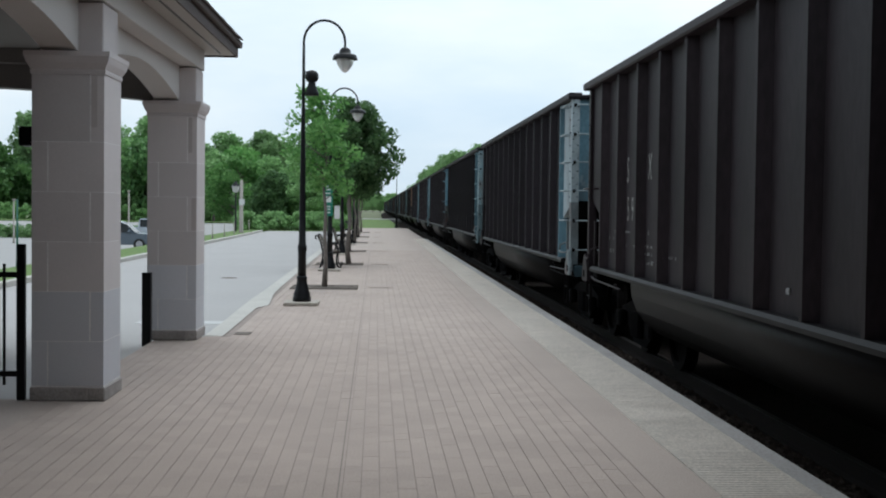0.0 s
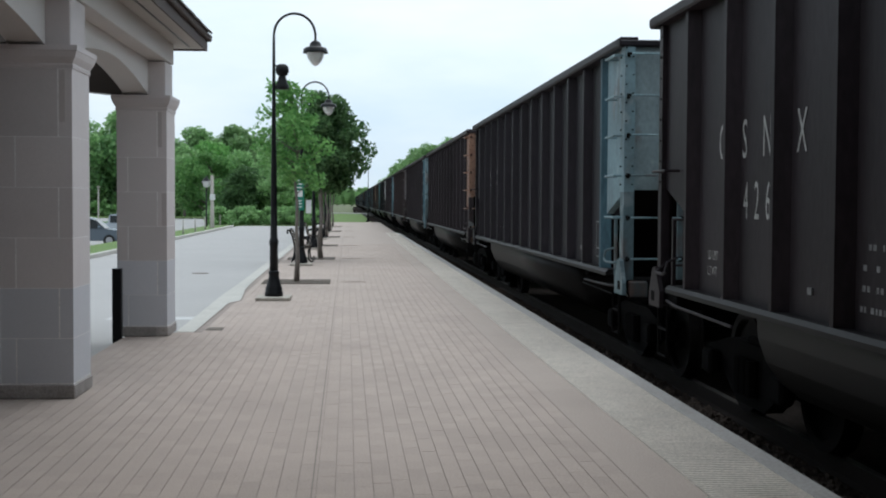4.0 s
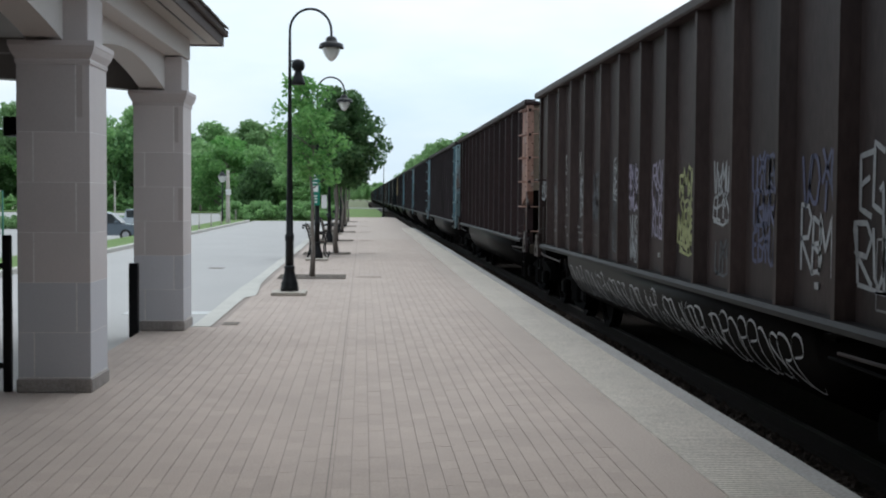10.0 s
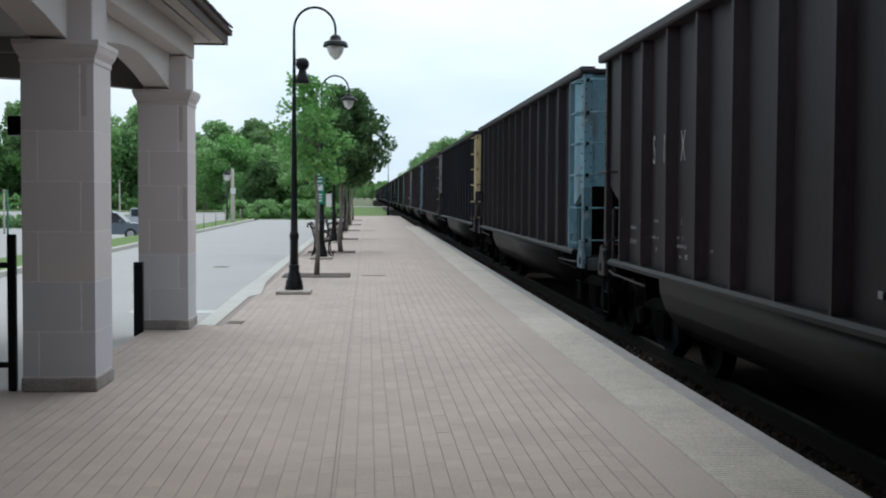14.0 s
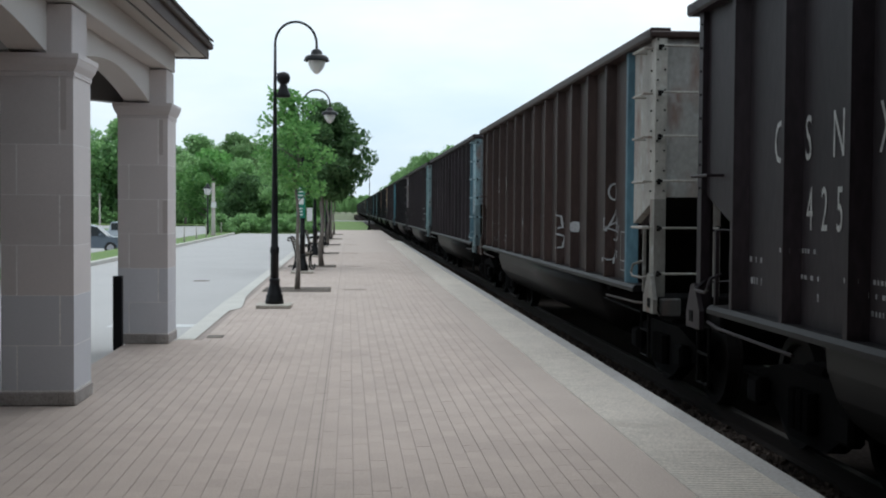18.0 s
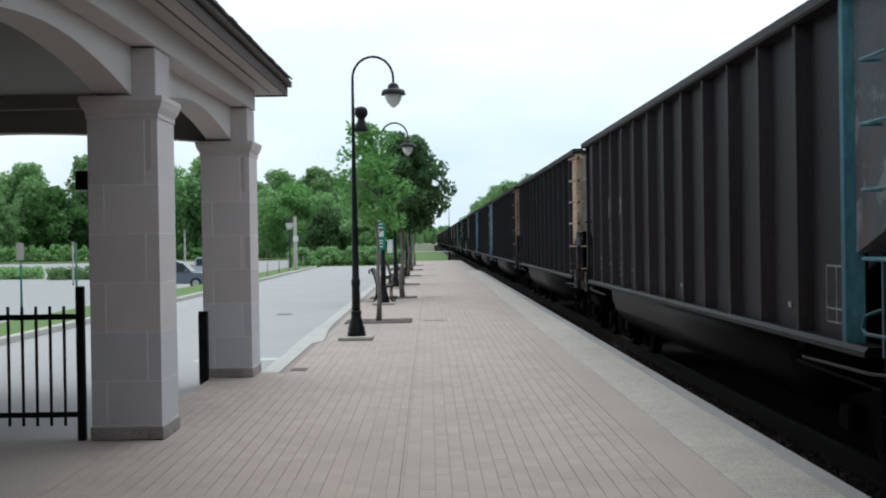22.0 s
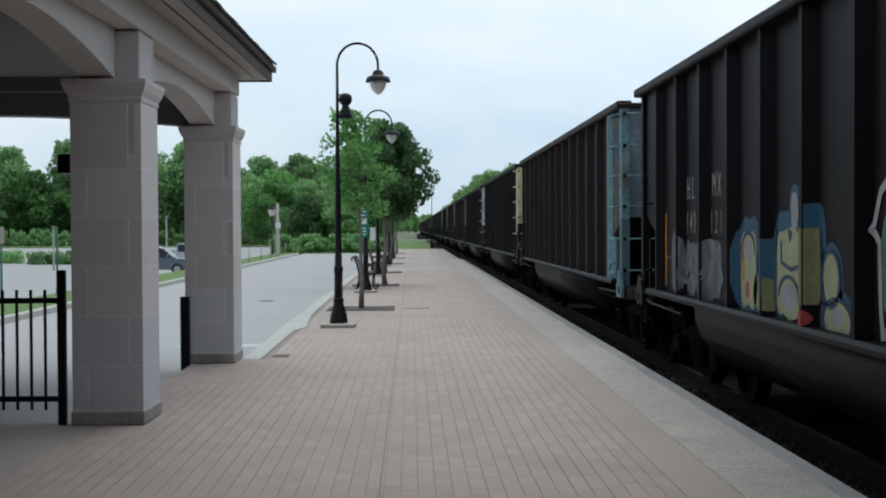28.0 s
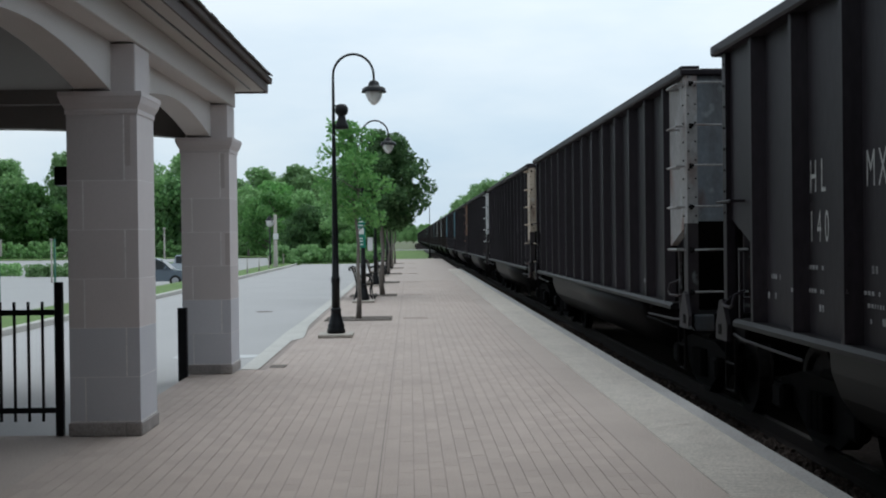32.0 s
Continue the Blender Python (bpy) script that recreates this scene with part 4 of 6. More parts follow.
# what is stencilled on each car: reporting letters and number
MARKS = {0: ("CSNX", "595"), 1: ("CSNX", "675"), 2: ("CSNX", "487"), 3: ("CSNX", "58"), 4: ("CSNX", "426"), 5: ("CSNX", ""), 7: ("HLMX", "140"), 8: ("HLMX", ""), 9: ("CSNX", "167"),
         10: ("HLMX", "140970"), 11: ("CSNX", "310"), 12: ("CSNX", ""), 13: ("CSNX", "123"), 14: ("CSNX", "664"), 15: ("CSNX", ""), 16: ("CSNX", ""), 17: ("CSNX", "494"), 18: ("HLMX", "140834"), 19: ("CSNX", "425"),
         20: ("CSNX", ""), 21: ("CSNX", "390"), 22: ("CSNX", ""), 23: ("HLMX", "111"), 24: ("CSNX", "110"), 25: ("HLMX", "157"), 26: ("HLMX", "105"), 28: ("HLMX", "140"), 29: ("HLMX", "140066"), 30: ("HLMX", "140121"), 31: ("CSNX", "241"), 33: ("HLMX", "14009"), 34: ("HLMX", "140")}


# small words and weights: text, metres from the trailing end, height
LIMITS = [("CAPY", 1.21, 1.6), ("LD LMT", 1.23, 1.46), ("LT WT", 1.22, 1.33), ("GT", 3.16, 1.64), ("NEW 1-82", 3.36, 1.32)]
WORDS = {3: LIMITS + [("200000", 2.36, 1.6), ("204100", 2.37, 1.46), ("58900", 2.4, 1.33)], 14: LIMITS[1:], 18: LIMITS[1:3] + [("200000", 2.36, 1.6), ("202800", 2.37, 1.46), ("59200", 2.4, 1.33)], 33: LIMITS[:4], 4: LIMITS[1:3], 29: LIMITS[:3]}


def stripe_mesh(y, z):
    bm = bmesh.new()
    for k in range(11):
        stroke(bm, [(y, z + 0.045 * k), (y + 0.1, z + 0.045 * k)], 0.022)
    return bm


def letter_cars():
    E = PAINT_END
    for n, (mark, number) in MARKS.items():
        car = cars[n]
        worn = n in (5, 8, 12, 23, 26, 30, 33)
        if mark == "CSNX":
            spots = ((1.45, 0), (1.99, 1), (2.48, 2), (3.14, 3))
            size, z0, z1 = 0.42, 2.35, 1.89
        else:
            spots = ((2.0, 0), (2.21, 1), (3.1, 2), (3.3, 3))
            size, z0, z1 = (0.4, 2.5, 2.19) if n in (10, 33) else (0.34, 2.28, 1.92)
        off = {33: -0.82, 10: -0.62, 17: 1.05, 3: 1.05, 21: 0.25}.get(n, 0.0)
        for dy, k in spots:
            if n in (0, 1, 3) and k in (0, 2) or n == 17 and k == 0:
                # left out to fit the camera's view, where posts hide these letters
                continue
            stencil(car, mark[k], E - dy - off, z0, size, 0.62)
        if number:
            spread = (2.03, 2.27, 2.51) if mark == "CSNX" else (1.96, 2.12, 2.28, 3.0, 3.18, 3.36)
            for ch, dy in zip(number, spread):
                stencil(car, ch, E - dy - off, z1, size * 0.95, 0.56)
        rows = [(E - 2.2, 1.62, 0.42, 0.03), (E - 2.2, 1.45, 0.4, 0.03), (E - 2.2, 1.32, 0.1, 0.05), (E - 3.3, 1.48, 0.46, 0.028), (E - 3.3, 1.4, 0.36, 0.028), (E - 3.2, 1.3, 0.2, 0.03), (E - 1.2, 1.52, 0.3, 0.04), (E - 1.2, 1.36, 0.3, 0.05), (E - 3.2, 1.62, 0.08, 0.05), (E - 4.35, 1.4, 0.4, 0.03)]
        if n in WORDS:
            rows = [(E - 4.5, 1.62, 0.3, 0.035), (E - 4.5, 1.5, 0.38, 0.035), (E - 4.45, 1.38, 0.3, 0.035), (E - 4.5, 1.26, 0.4, 0.035)]
            for text, dy, z in WORDS[n]:
                ob = new("lettering", text_mesh(text, 0.105, M_WHITE))
                ob.parent = car
                ob.matrix_basis = Matrix.Translation((-(SHEET_X + 0.005), E - dy - off, z)) @ SIDE_TURN @ Matrix.Diagonal((0.8, 1, 1, 1))
        part("stencil_block", marks_mesh([(a - off, b, c, d) for a, b, c, d in rows], n), M_FAINT, car, "rows of small worn white stencilling")["kind"] = "stuff"
    rows = [(E - 2.0, 1.9, 0.12, 0.26), (E - 3.2, 1.9, 0.3, 0.26), (E - 3.1, 1.58, 0.4, 0.04), (E - 3.1, 1.5, 0.4, 0.04), (E - 3.1, 1.42, 0.4, 0.04), (E - 4.2, 1.45, 0.5, 0.06), (E - 4.3, 1.32, 0.4, 0.05), (E - 2.2, 1.5, 0.3, 0.05)]
    part("stencil_block", marks_mesh(rows, 70), M_FAINT, cars[32], "rows of worn white stencilling")["kind"] = "stuff"
    for n in range(0, 36):
        rnd = random.Random(400 + n)
        bm = bmesh.new()
        z0, z1 = 1.25, 1.66
        ya = 2.5 if n in (25, 29) else 1.31
        if rnd.random() < 0.75:
            for pts in ([(ya, z0), (ya, z1)], [(ya + 0.42, z0), (ya + 0.42, z1)], [(ya, z0), (ya + 0.42, z0)], [(ya, z1), (ya + 0.42, z1)], [(ya + 0.2, z1), (ya + 0.2, z0)], [(ya, z0 + 0.1), (ya + 0.42, z0 + 0.1)]):
                stroke(bm, pts, 0.014)
            part("data_panel", bm, M_FAINT, cars[n], "white outlined stencil panel")["kind"] = "stuff"
        else:
            bm.free()
    for n in (10, 33):
        part("clearance_stripes", stripe_mesh(1.7, 2.32), P_PALE, cars[n])
    for n in (0, 1, 4, 5, 8, 9, 10, 11, 13, 14, 15, 19, 20, 21, 22, 23, 25, 30, 31, 33):
        for k, word in enumerate(("ROTARY", "COUPLER", "END")):
            ob = new("lettering", text_mesh(word, 0.14, P_DARK))
            ob.parent = cars[n]
            ob.matrix_basis = pose(-0.65, -0.006, 3.22 - 0.13 * k, 90, 0, 0)
            if n in (10, 33):
                ob2 = new("lettering", text_mesh(word, 0.12, P_FADE))
                ob2.parent = cars[n]
                ob2.matrix_basis = Matrix.Translation((-(PLATE_X + 0.004), 0.54 - 0.05 * (k == 2), 2.94 - 0.165 * k)) @ SIDE_TURN


def graffiti():
    E = PAINT_END
    # a coloured piece, a washed-out block and a teal panel on one car
    def over(ob, d):
        ob.location.x = -d
        return ob
    def halo(b):
        patch(b, 9.75, 10.57, 1.07, 1.9, 1, 0.05)
        patch(b, 9.25, 9.85, 1.3, 1.72, 2, 0.06)
        patch(b, 8.57, 9.47, 1.12, 1.95, 3, 0.05)
        patch(b, 8.23, 8.65, 1.55, 1.97, 4, 0.04)
        blob(b, 8.11, 1.45, 0.24, 0.27)
        blob(b, 7.99, 1.17, 0.36, 0.22)
        blob(b, 8.93, 2.0, 0.14, 0.16)
    on_car(30, "graffiti", P_BLUE, halo, "blue, yellow and white sprayed letters")
    over(on_car(30, "graffiti", P_OLIVE, lambda b: (patch(b, 9.37, 9.8, 1.12, 1.42, 5, 0.05), patch(b, 8.31, 8.71, 1.24, 1.82, 6, 0.03))), 0.003)
    def fills(b):
        patch(b, 9.93, 10.46, 1.14, 1.8, 7, 0.04)
        patch(b, 9.77, 10.05, 1.14, 1.42, 8, 0.03)
        patch(b, 8.77, 9.39, 1.12, 1.82, 9, 0.03)
        blob(b, 8.11, 1.46, 0.16, 0.19)
        blob(b, 7.99, 1.17, 0.26, 0.14)
    over(on_car(30, "graffiti", P_YELLOW, fills), 0.005)
    over(on_car(30, "graffiti", P_PALE, lambda b: (patch(b, 8.83, 9.01, 1.82, 2.08, 10, 0.02), blob(b, 9.05, 1.28, 0.2, 0.1), blob(b, 7.99, 1.2, 0.12, 0.07), blob(b, 10.2, 1.62, 0.12, 0.09))), 0.006)
    over(on_car(30, "graffiti", P_RED, lambda b: (blob(b, 8.49, 1.16, 0.08, 0.06), blob(b, 10.23, 1.28, 0.06, 0.08))), 0.006)
    over(on_car(30, "graffiti", P_ORANGE, lambda b: stroke(b, [(10.41, 1.72), (10.35, 1.5), (10.37, 1.36)], 0.07)), 0.007)
    lines = [ring(9.07, 1.28, 0.25, 0.16, 0, 190), [(9.25, 1.72), (9.25, 1.55), (9, 1.5), (8.8, 1.53), (8.79, 1.7)], [(9.07, 1.82), (9.03, 1.72), (8.99, 1.8)], [(9.39, 1.84), (9.39, 1.14)], [(8.71, 1.9), (8.71, 1.14)], [(8.32, 1.8), (8.31, 1.3)],
             ring(8.11, 1.46, 0.18, 0.2), ring(7.99, 1.17, 0.29, 0.155), ring(10.2, 1.62, 0.2, 0.16, -30, 190), [(9.97, 1.4), (9.81, 1.36), (9.85, 1.24), (9.75, 1.14)], [(10.45, 1.74), (10.47, 1.2)], [(9.95, 1.6), (9.93, 1.42)]]
    over(on_car(30, "graffiti", P_INK, lambda b: [stroke(b, p, 0.032) for p in lines]), 0.008)
    for o in cars[30].children:
        if o.name.startswith("graffiti"):
            o.location.z = 0.05
    on_car(30, "graffiti", P_WASH, lambda b: (patch(b, 12.62, 13.36, 1.18, 1.84, 3, 0.05), patch(b, 11.9, 12.62, 1.16, 1.76, 11, 0.08), patch(b, 11.15, 11.95, 1.16, 1.74, 12, 0.08)), "washed-out grey painted block")
    over(on_car(30, "graffiti", P_GREY, lambda b: (scribble(b, 13.2, 11.2, 1.25, 1.6, 0.05, 4, 9), stroke(b, [(12.5, 1.75), (12.52, 1.2)], 0.06), stroke(b, [(11.7, 1.8), (11.72, 1.2)], 0.08), stroke(b, [(11.3, 1.6), (11.1, 1.4), (11.25, 1.25)], 0.09))), 0.003)
    on_car(30, "graffiti", P_ORANGE, lambda b: stroke(b, [(13.66, 1.2), (13.66, 2.04)], 0.06))
    on_car(30, "graffiti", P_TEAL, lambda b: patch(b, 3.62, 7.2, 1.16, 2.12, 8, 0.02), "teal sprayed block with white outline and drips")
    over(on_car(30, "graffiti", P_SEA, lambda b: [patch(b, a, a + 0.42, 1.2, 2.05, 14 + k, 0.03) for k, a in enumerate((6.72, 5.62, 4.45, 3.7))]), 0.002)
    over(on_car(30, "graffiti", P_WASHED, lambda b: patch(b, 3.62, 7.18, 1.15, 1.3, 9, 0.03)), 0.003)
    def outline(b):
        stroke(b, [(7.16, 1.16), (7.2, 1.4), (7.22, 1.78), (7.32, 1.86), (7.2, 2.1), (7.02, 2.2), (6.6, 2.2), (6.3, 2.24), (6.2, 2.42), (6.16, 2.22), (5.7, 2.25), (5.55, 2.42), (5.5, 2.24), (4.9, 2.22), (4.4, 2.26), (4.2, 2.34), (4.0, 2.22), (3.6, 2.26)], 0.06)
        stroke(b, [(4.7, 2.24), (4.66, 2.4)], 0.06)
        tag(b, 4.85, 0.15, 2.46, 2.66, 1, 0.03, 91)
        tag(b, 4.0, 0.34, 2.58, 2.82, 1, 0.036, 92)
        stroke(b, [(3.95, 2.62), (3.78, 2.4)], 0.03)
        for y, z in ((4.12, 2.36), (4.02, 2.3), (3.86, 2.34), (4.2, 2.95), (4.0, 2.92)):
            blob(b, y, z, 0.03, 0.03)
    over(on_car(30, "graffiti", P_WHITE, outline, "white sprayed outline and tags"), 0.004)
    def inks(b):
        patch(b, 3.7, 5.2, 1.98, 2.12, 17, 0.03)
        patch(b, 6.1, 7.0, 2.06, 2.14, 18, 0.02)
        patch(b, 5.15, 5.5, 1.88, 2.1, 19, 0.03)
        for p in ([(6.5, 2.1), (6.48, 1.7), (6.5, 1.3), (6.4, 1.16)], [(6.9, 1.66), (6.5, 1.64)], [(5.95, 1.86), (6.06, 1.96), (6.12, 1.7), (5.95, 1.45), (5.78, 1.3)], [(5.0, 1.95), (5.02, 1.5), (5.0, 1.25)], [(3.9, 1.7), (3.86, 1.4)]):
            stroke(b, p, 0.035)
        for y in (6.75, 5.9, 5.5, 4.9, 4.55, 3.9):
            stroke(b, [(y + 0.16, 1.28), (y + 0.16, 1.17), (y - 0.16, 1.17), (y - 0.16, 1.28), (y + 0.16, 1.28)], 0.014)
    over(on_car(30, "graffiti", P_SOOT, inks), 0.005)
    over(on_car(30, "graffiti", P_ORANGE, lambda b: stroke(b, [(4.02, 1.24), (4.06, 1.66)], 0.09)), 0.006)
    tub_letters(30, [(ch, 9.5 - 0.28 * k, 0.19) for k, ch in enumerate("WkeOM")], P_FADE, 0.009)
    # single white capitals
    def row(n, word, ys, z, h, w, mat):
        on_car(n, "graffiti", mat, lambda b: [stroke(b, s, w) for ch, y in zip(word, ys) for s in letter(ch, y, z, h)], "sprayed white hand lettering")
    row(14, "RXOTS", (8.13, 7.05, 5.99, 4.9, 3.75), 1.33, 0.56, 0.03, P_PALE)
    on_car(14, "graffiti", P_PALE, lambda b: scribble(b, 7.1, 6.85, 1.25, 1.42, 0.014, 21, 6))
    row(20, "TSB", (7.8, 6.5, 5.3), 1.36, 0.5, 0.022, P_PALE)
    on_car(20, "graffiti", P_PALE, lambda b: [blob(b, y, 1.68, 0.07, 0.07) for y in (9.2, 8.9, 4.49, 4.18)])
    on_car(20, "graffiti", P_PALE, lambda b: (scribble(b, 2.3, 1.78, 1.62, 1.92, 0.016, 22, 5), scribble(b, 2.28, 1.8, 1.6, 1.76, 0.016, 25, 4), stroke(b, ring(2.03, 2.1, 0.05, 0.09), 0.016), scribble(b, 2.18, 1.76, 1.28, 1.5, 0.016, 26, 4), stroke(b, ring(1.98, 1.66, 0.12, 0.1, 0, 300), 0.016)))
    on_car(20, "graffiti", P_FADE, lambda b: (scribble(b, E - 0.3, E - 0.75, 2.3, 2.9, 0.02, 23, 6), scribble(b, E - 1.9, E - 2.3, 1.6, 1.85, 0.01, 24, 6), scribble(b, E - 1.9, E - 2.3, 1.25, 1.5, 0.01, 27, 6)))
    # rows of coloured tags: paint, middle, half width, foot and head, lines, width of the stroke
    tags = ((P_PALE, 14.4, 0.22, 1.9, 2.16, 1, 0.03), (P_GREY, 13.35, 0.24, 1.68, 2.12, 2, 0.022), (P_PALE, 11.12, 0.26, 1.66, 2.14, 2, 0.026), (P_FADE, 10.1, 0.33, 1.62, 2.2, 2, 0.05),
            (P_PALE, 8.9, 0.26, 1.9, 2.32, 2, 0.026), (P_FADE, 8.92, 0.25, 1.3, 1.85, 3, 0.03), (P_LILAC, 7.98, 0.34, 1.78, 2.26, 2, 0.036), (P_PALE, 7.9, 0.33, 1.22, 1.7, 2, 0.026),
            (P_LILAC, 6.86, 0.34, 1.5, 2.26, 3, 0.03), (P_LIME, 5.8, 0.32, 1.42, 2.16, 3, 0.034), (P_PALE, 4.75, 0.28, 1.72, 2.18, 2, 0.028), (P_FADE, 4.72, 0.26, 1.3, 1.6, 1, 0.03),
            (P_PURPLE, 3.62, 0.36, 1.42, 2.2, 3, 0.034), (P_PURPLE, 2.62, 0.36, 1.86, 2.24, 1, 0.034), (P_PALE, 2.58, 0.36, 1.42, 1.8, 1, 0.034), (P_PALE, 1.62, 0.38, 1.4, 2.22, 2, 0.036))
    for k, (mat, y, half, z0, z1, lines, w) in enumerate(tags):
        on_car(11, "graffiti", mat, lambda b: tag(b, y, half, z0, z1, lines, w, 30 + k), "sprayed tag")
    over(on_car(11, "graffiti", P_LIME, lambda b: tag(b, 5.85, 0.3, 1.5, 1.8, 1, 0.045, 77)), 0.002)
    on_car(11, "orange_stripe", P_ORANGE, lambda b: stroke(b, [(8.72, 1.46), (8.74, 1.98)], 0.05))
    rnd = random.Random(31)
    tub_letters(11, [(rnd.choice("OeUSOqMkeRW"), 11.8 - 0.24 * k, rnd.uniform(0.19, 0.26)) for k in range(38)], P_PALE, 0.017)
    # scrawls
    shapes = [(7.86, 1.78), (7.62, 1.8), (7.3, 1.82), (7.05, 1.74), (6.96, 1.78), (6.75, 1.88), (6.66, 1.8), (6.5, 1.64), (6.2, 1.68), (6.05, 1.82)]
    def filled(b):
        patch(b, 7.12, 7.82, 1.2, 1.76, 71, 0.04)
        patch(b, 6.62, 7.08, 1.18, 1.8, 72, 0.05)
        patch(b, 6.1, 6.58, 1.18, 1.66, 73, 0.04)
        patch(b, 5.2, 5.95, 1.18, 1.76, 74, 0.05)
        patch(b, 4.3, 5.1, 1.18, 1.7, 75, 0.05)
    on_car(29, "graffiti", P_HAZE, filled, "grey sprayed letters with pale outlines")
    over(on_car(29, "graffiti", P_SOOT, lambda b: [stroke(b, p, 0.045) for p in ([(7.1, 1.72), (7.0, 1.5), (7.1, 1.3), (7.3, 1.2)], [(6.62, 1.74), (6.6, 1.5), (6.45, 1.2)], ring(6.9, 1.45, 0.08, 0.16), ring(5.55, 1.5, 0.15, 0.14), [(5.15, 1.7), (5.05, 1.4), (5.12, 1.2)], [(7.6, 1.74), (7.58, 1.25)])]), 0.004)
    over(on_car(29, "graffiti", P_PALE, lambda b: [stroke(b, p, 0.022) for p in (shapes, [(7.86, 1.78), (7.9, 1.55), (7.8, 1.3), (7.76, 1.18)], [(6.05, 1.82), (5.6, 1.85), (5.2, 1.76), (4.7, 1.8), (4.25, 1.7), (4.2, 1.2)],
         ring(8.12, 1.78, 0.09, 0.11), [(8.12, 1.67), (8.1, 1.45), (8.2, 1.52)], [(8.1, 1.45), (8.0, 1.48)], [(8.12, 1.42), (8.14, 1.3), (8.02, 1.29), (8.04, 1.42)])]), 0.003)
    on_car(29, "graffiti", P_GREY, lambda b: (scribble(b, 11.3, 11.0, 1.4, 1.95, 0.03, 43, 5), scribble(b, 14.5, 14.2, 2.6, 2.8, 0.02, 44, 5)))
    on_car(29, "graffiti", P_DULL, lambda b: [stroke(b, p, 0.026) for p in ([(5.0, 1.3), (4.96, 1.6), (4.86, 1.95), (4.8, 1.6), (4.7, 1.8), (4.72, 1.5)], [(3.87, 2.1), (3.7, 1.86), (4.0, 1.72), (3.88, 1.45)], [(3.95, 1.8), (3.86, 1.46)], [(3.6, 1.7), (3.8, 1.5), (3.72, 1.4)], [(2.84, 2.06), (2.62, 1.85), (2.95, 1.72), (2.8, 1.42)], [(2.6, 1.72), (2.72, 1.52), (2.5, 1.4)])], "thin sprayed white arrows")
    tub_letters(29, (("q", 10.9, 0.42), ("S", 9.4, 0.55), ("k", 8.7, 0.5), ("e", 7.72, 0.4), ("R", 6.98, 0.42), ("O", 6.3, 0.42), ("e", 5.4, 0.4)), P_DULL, 0.014)
    on_car(8, "graffiti", P_GREY, lambda b: [stroke(b, p, 0.05) for p in (ring(10.6, 1.5, 0.35, 0.45, 0, 300), ring(9.2, 1.6, 0.3, 0.5, 40, 330), ring(7.9, 1.55, 0.4, 0.4, -60, 260), [(7.2, 2.0), (6.4, 1.2)])])
    on_car(22, "graffiti", P_PALE, lambda b: [stroke(b, p, 0.02) for p in ([(3.95, 1.75), (3.6, 1.9), (3.3, 1.96), (3.1, 1.94), (3.05, 1.8), (3.25, 1.65), (3.4, 1.5), (3.46, 1.27)], [(3.3, 1.62), (3.1, 1.5), (2.94, 1.43)], ring(3.75, 1.6, 0.2, 0.25, 40, 250))])
    on_car(10, "graffiti", P_PALE, lambda b: (stroke(b, ring(9.3, 1.75, 0.12, 0.28), 0.05), stroke(b, [(13.4, 2.0), (13.4, 1.75)], 0.05)))
    on_car(26, "graffiti", P_PALE, lambda b: scribble(b, 6.0, 5.5, 1.25, 1.6, 0.018, 52, 5))
    on_car(31, "graffiti", P_GREY, lambda b: stroke(b, [(E - 1.4, 1.3), (E - 1.4, 2.2)], 0.03))
    for n, ys in ((2, (3.6, 4.7, 5.8)), (7, (6.2,)), (12, (5.96, 2.85))):
        on_car(n, "orange_stripe", P_ORANGE, lambda b: [stroke(b, [(y, 1.2), (y, 1.75)], 0.06) for y in ys])


letter_cars()
graffiti()


# ---- pavilion ----
PAV = Matrix.Translation((-2.205, 9.985, 0)) @ Matrix.Rotation(radians(-1.0), 4, "Z") @ Matrix.Diagonal((1, 1, 1.0125, 1))
BAY = 4.57


def square_lathe(bm, x0, x1, y0, y1, profile):
    rings = [[bm.verts.new(p) for p in ((x0 - o, y0 - o, z), (x1 + o, y0 - o, z), (x1 + o, y1 + o, z), (x0 - o, y1 + o, z))] for o, z in profile]
    for a, b in zip(rings, rings[1:]):
        for i in range(4):
            bm.faces.new((a[i], a[(i + 1) % 4], b[(i + 1) % 4], b[i]))
    bm.faces.new(rings[0][::-1])
    bm.faces.new(rings[-1])
    return bm


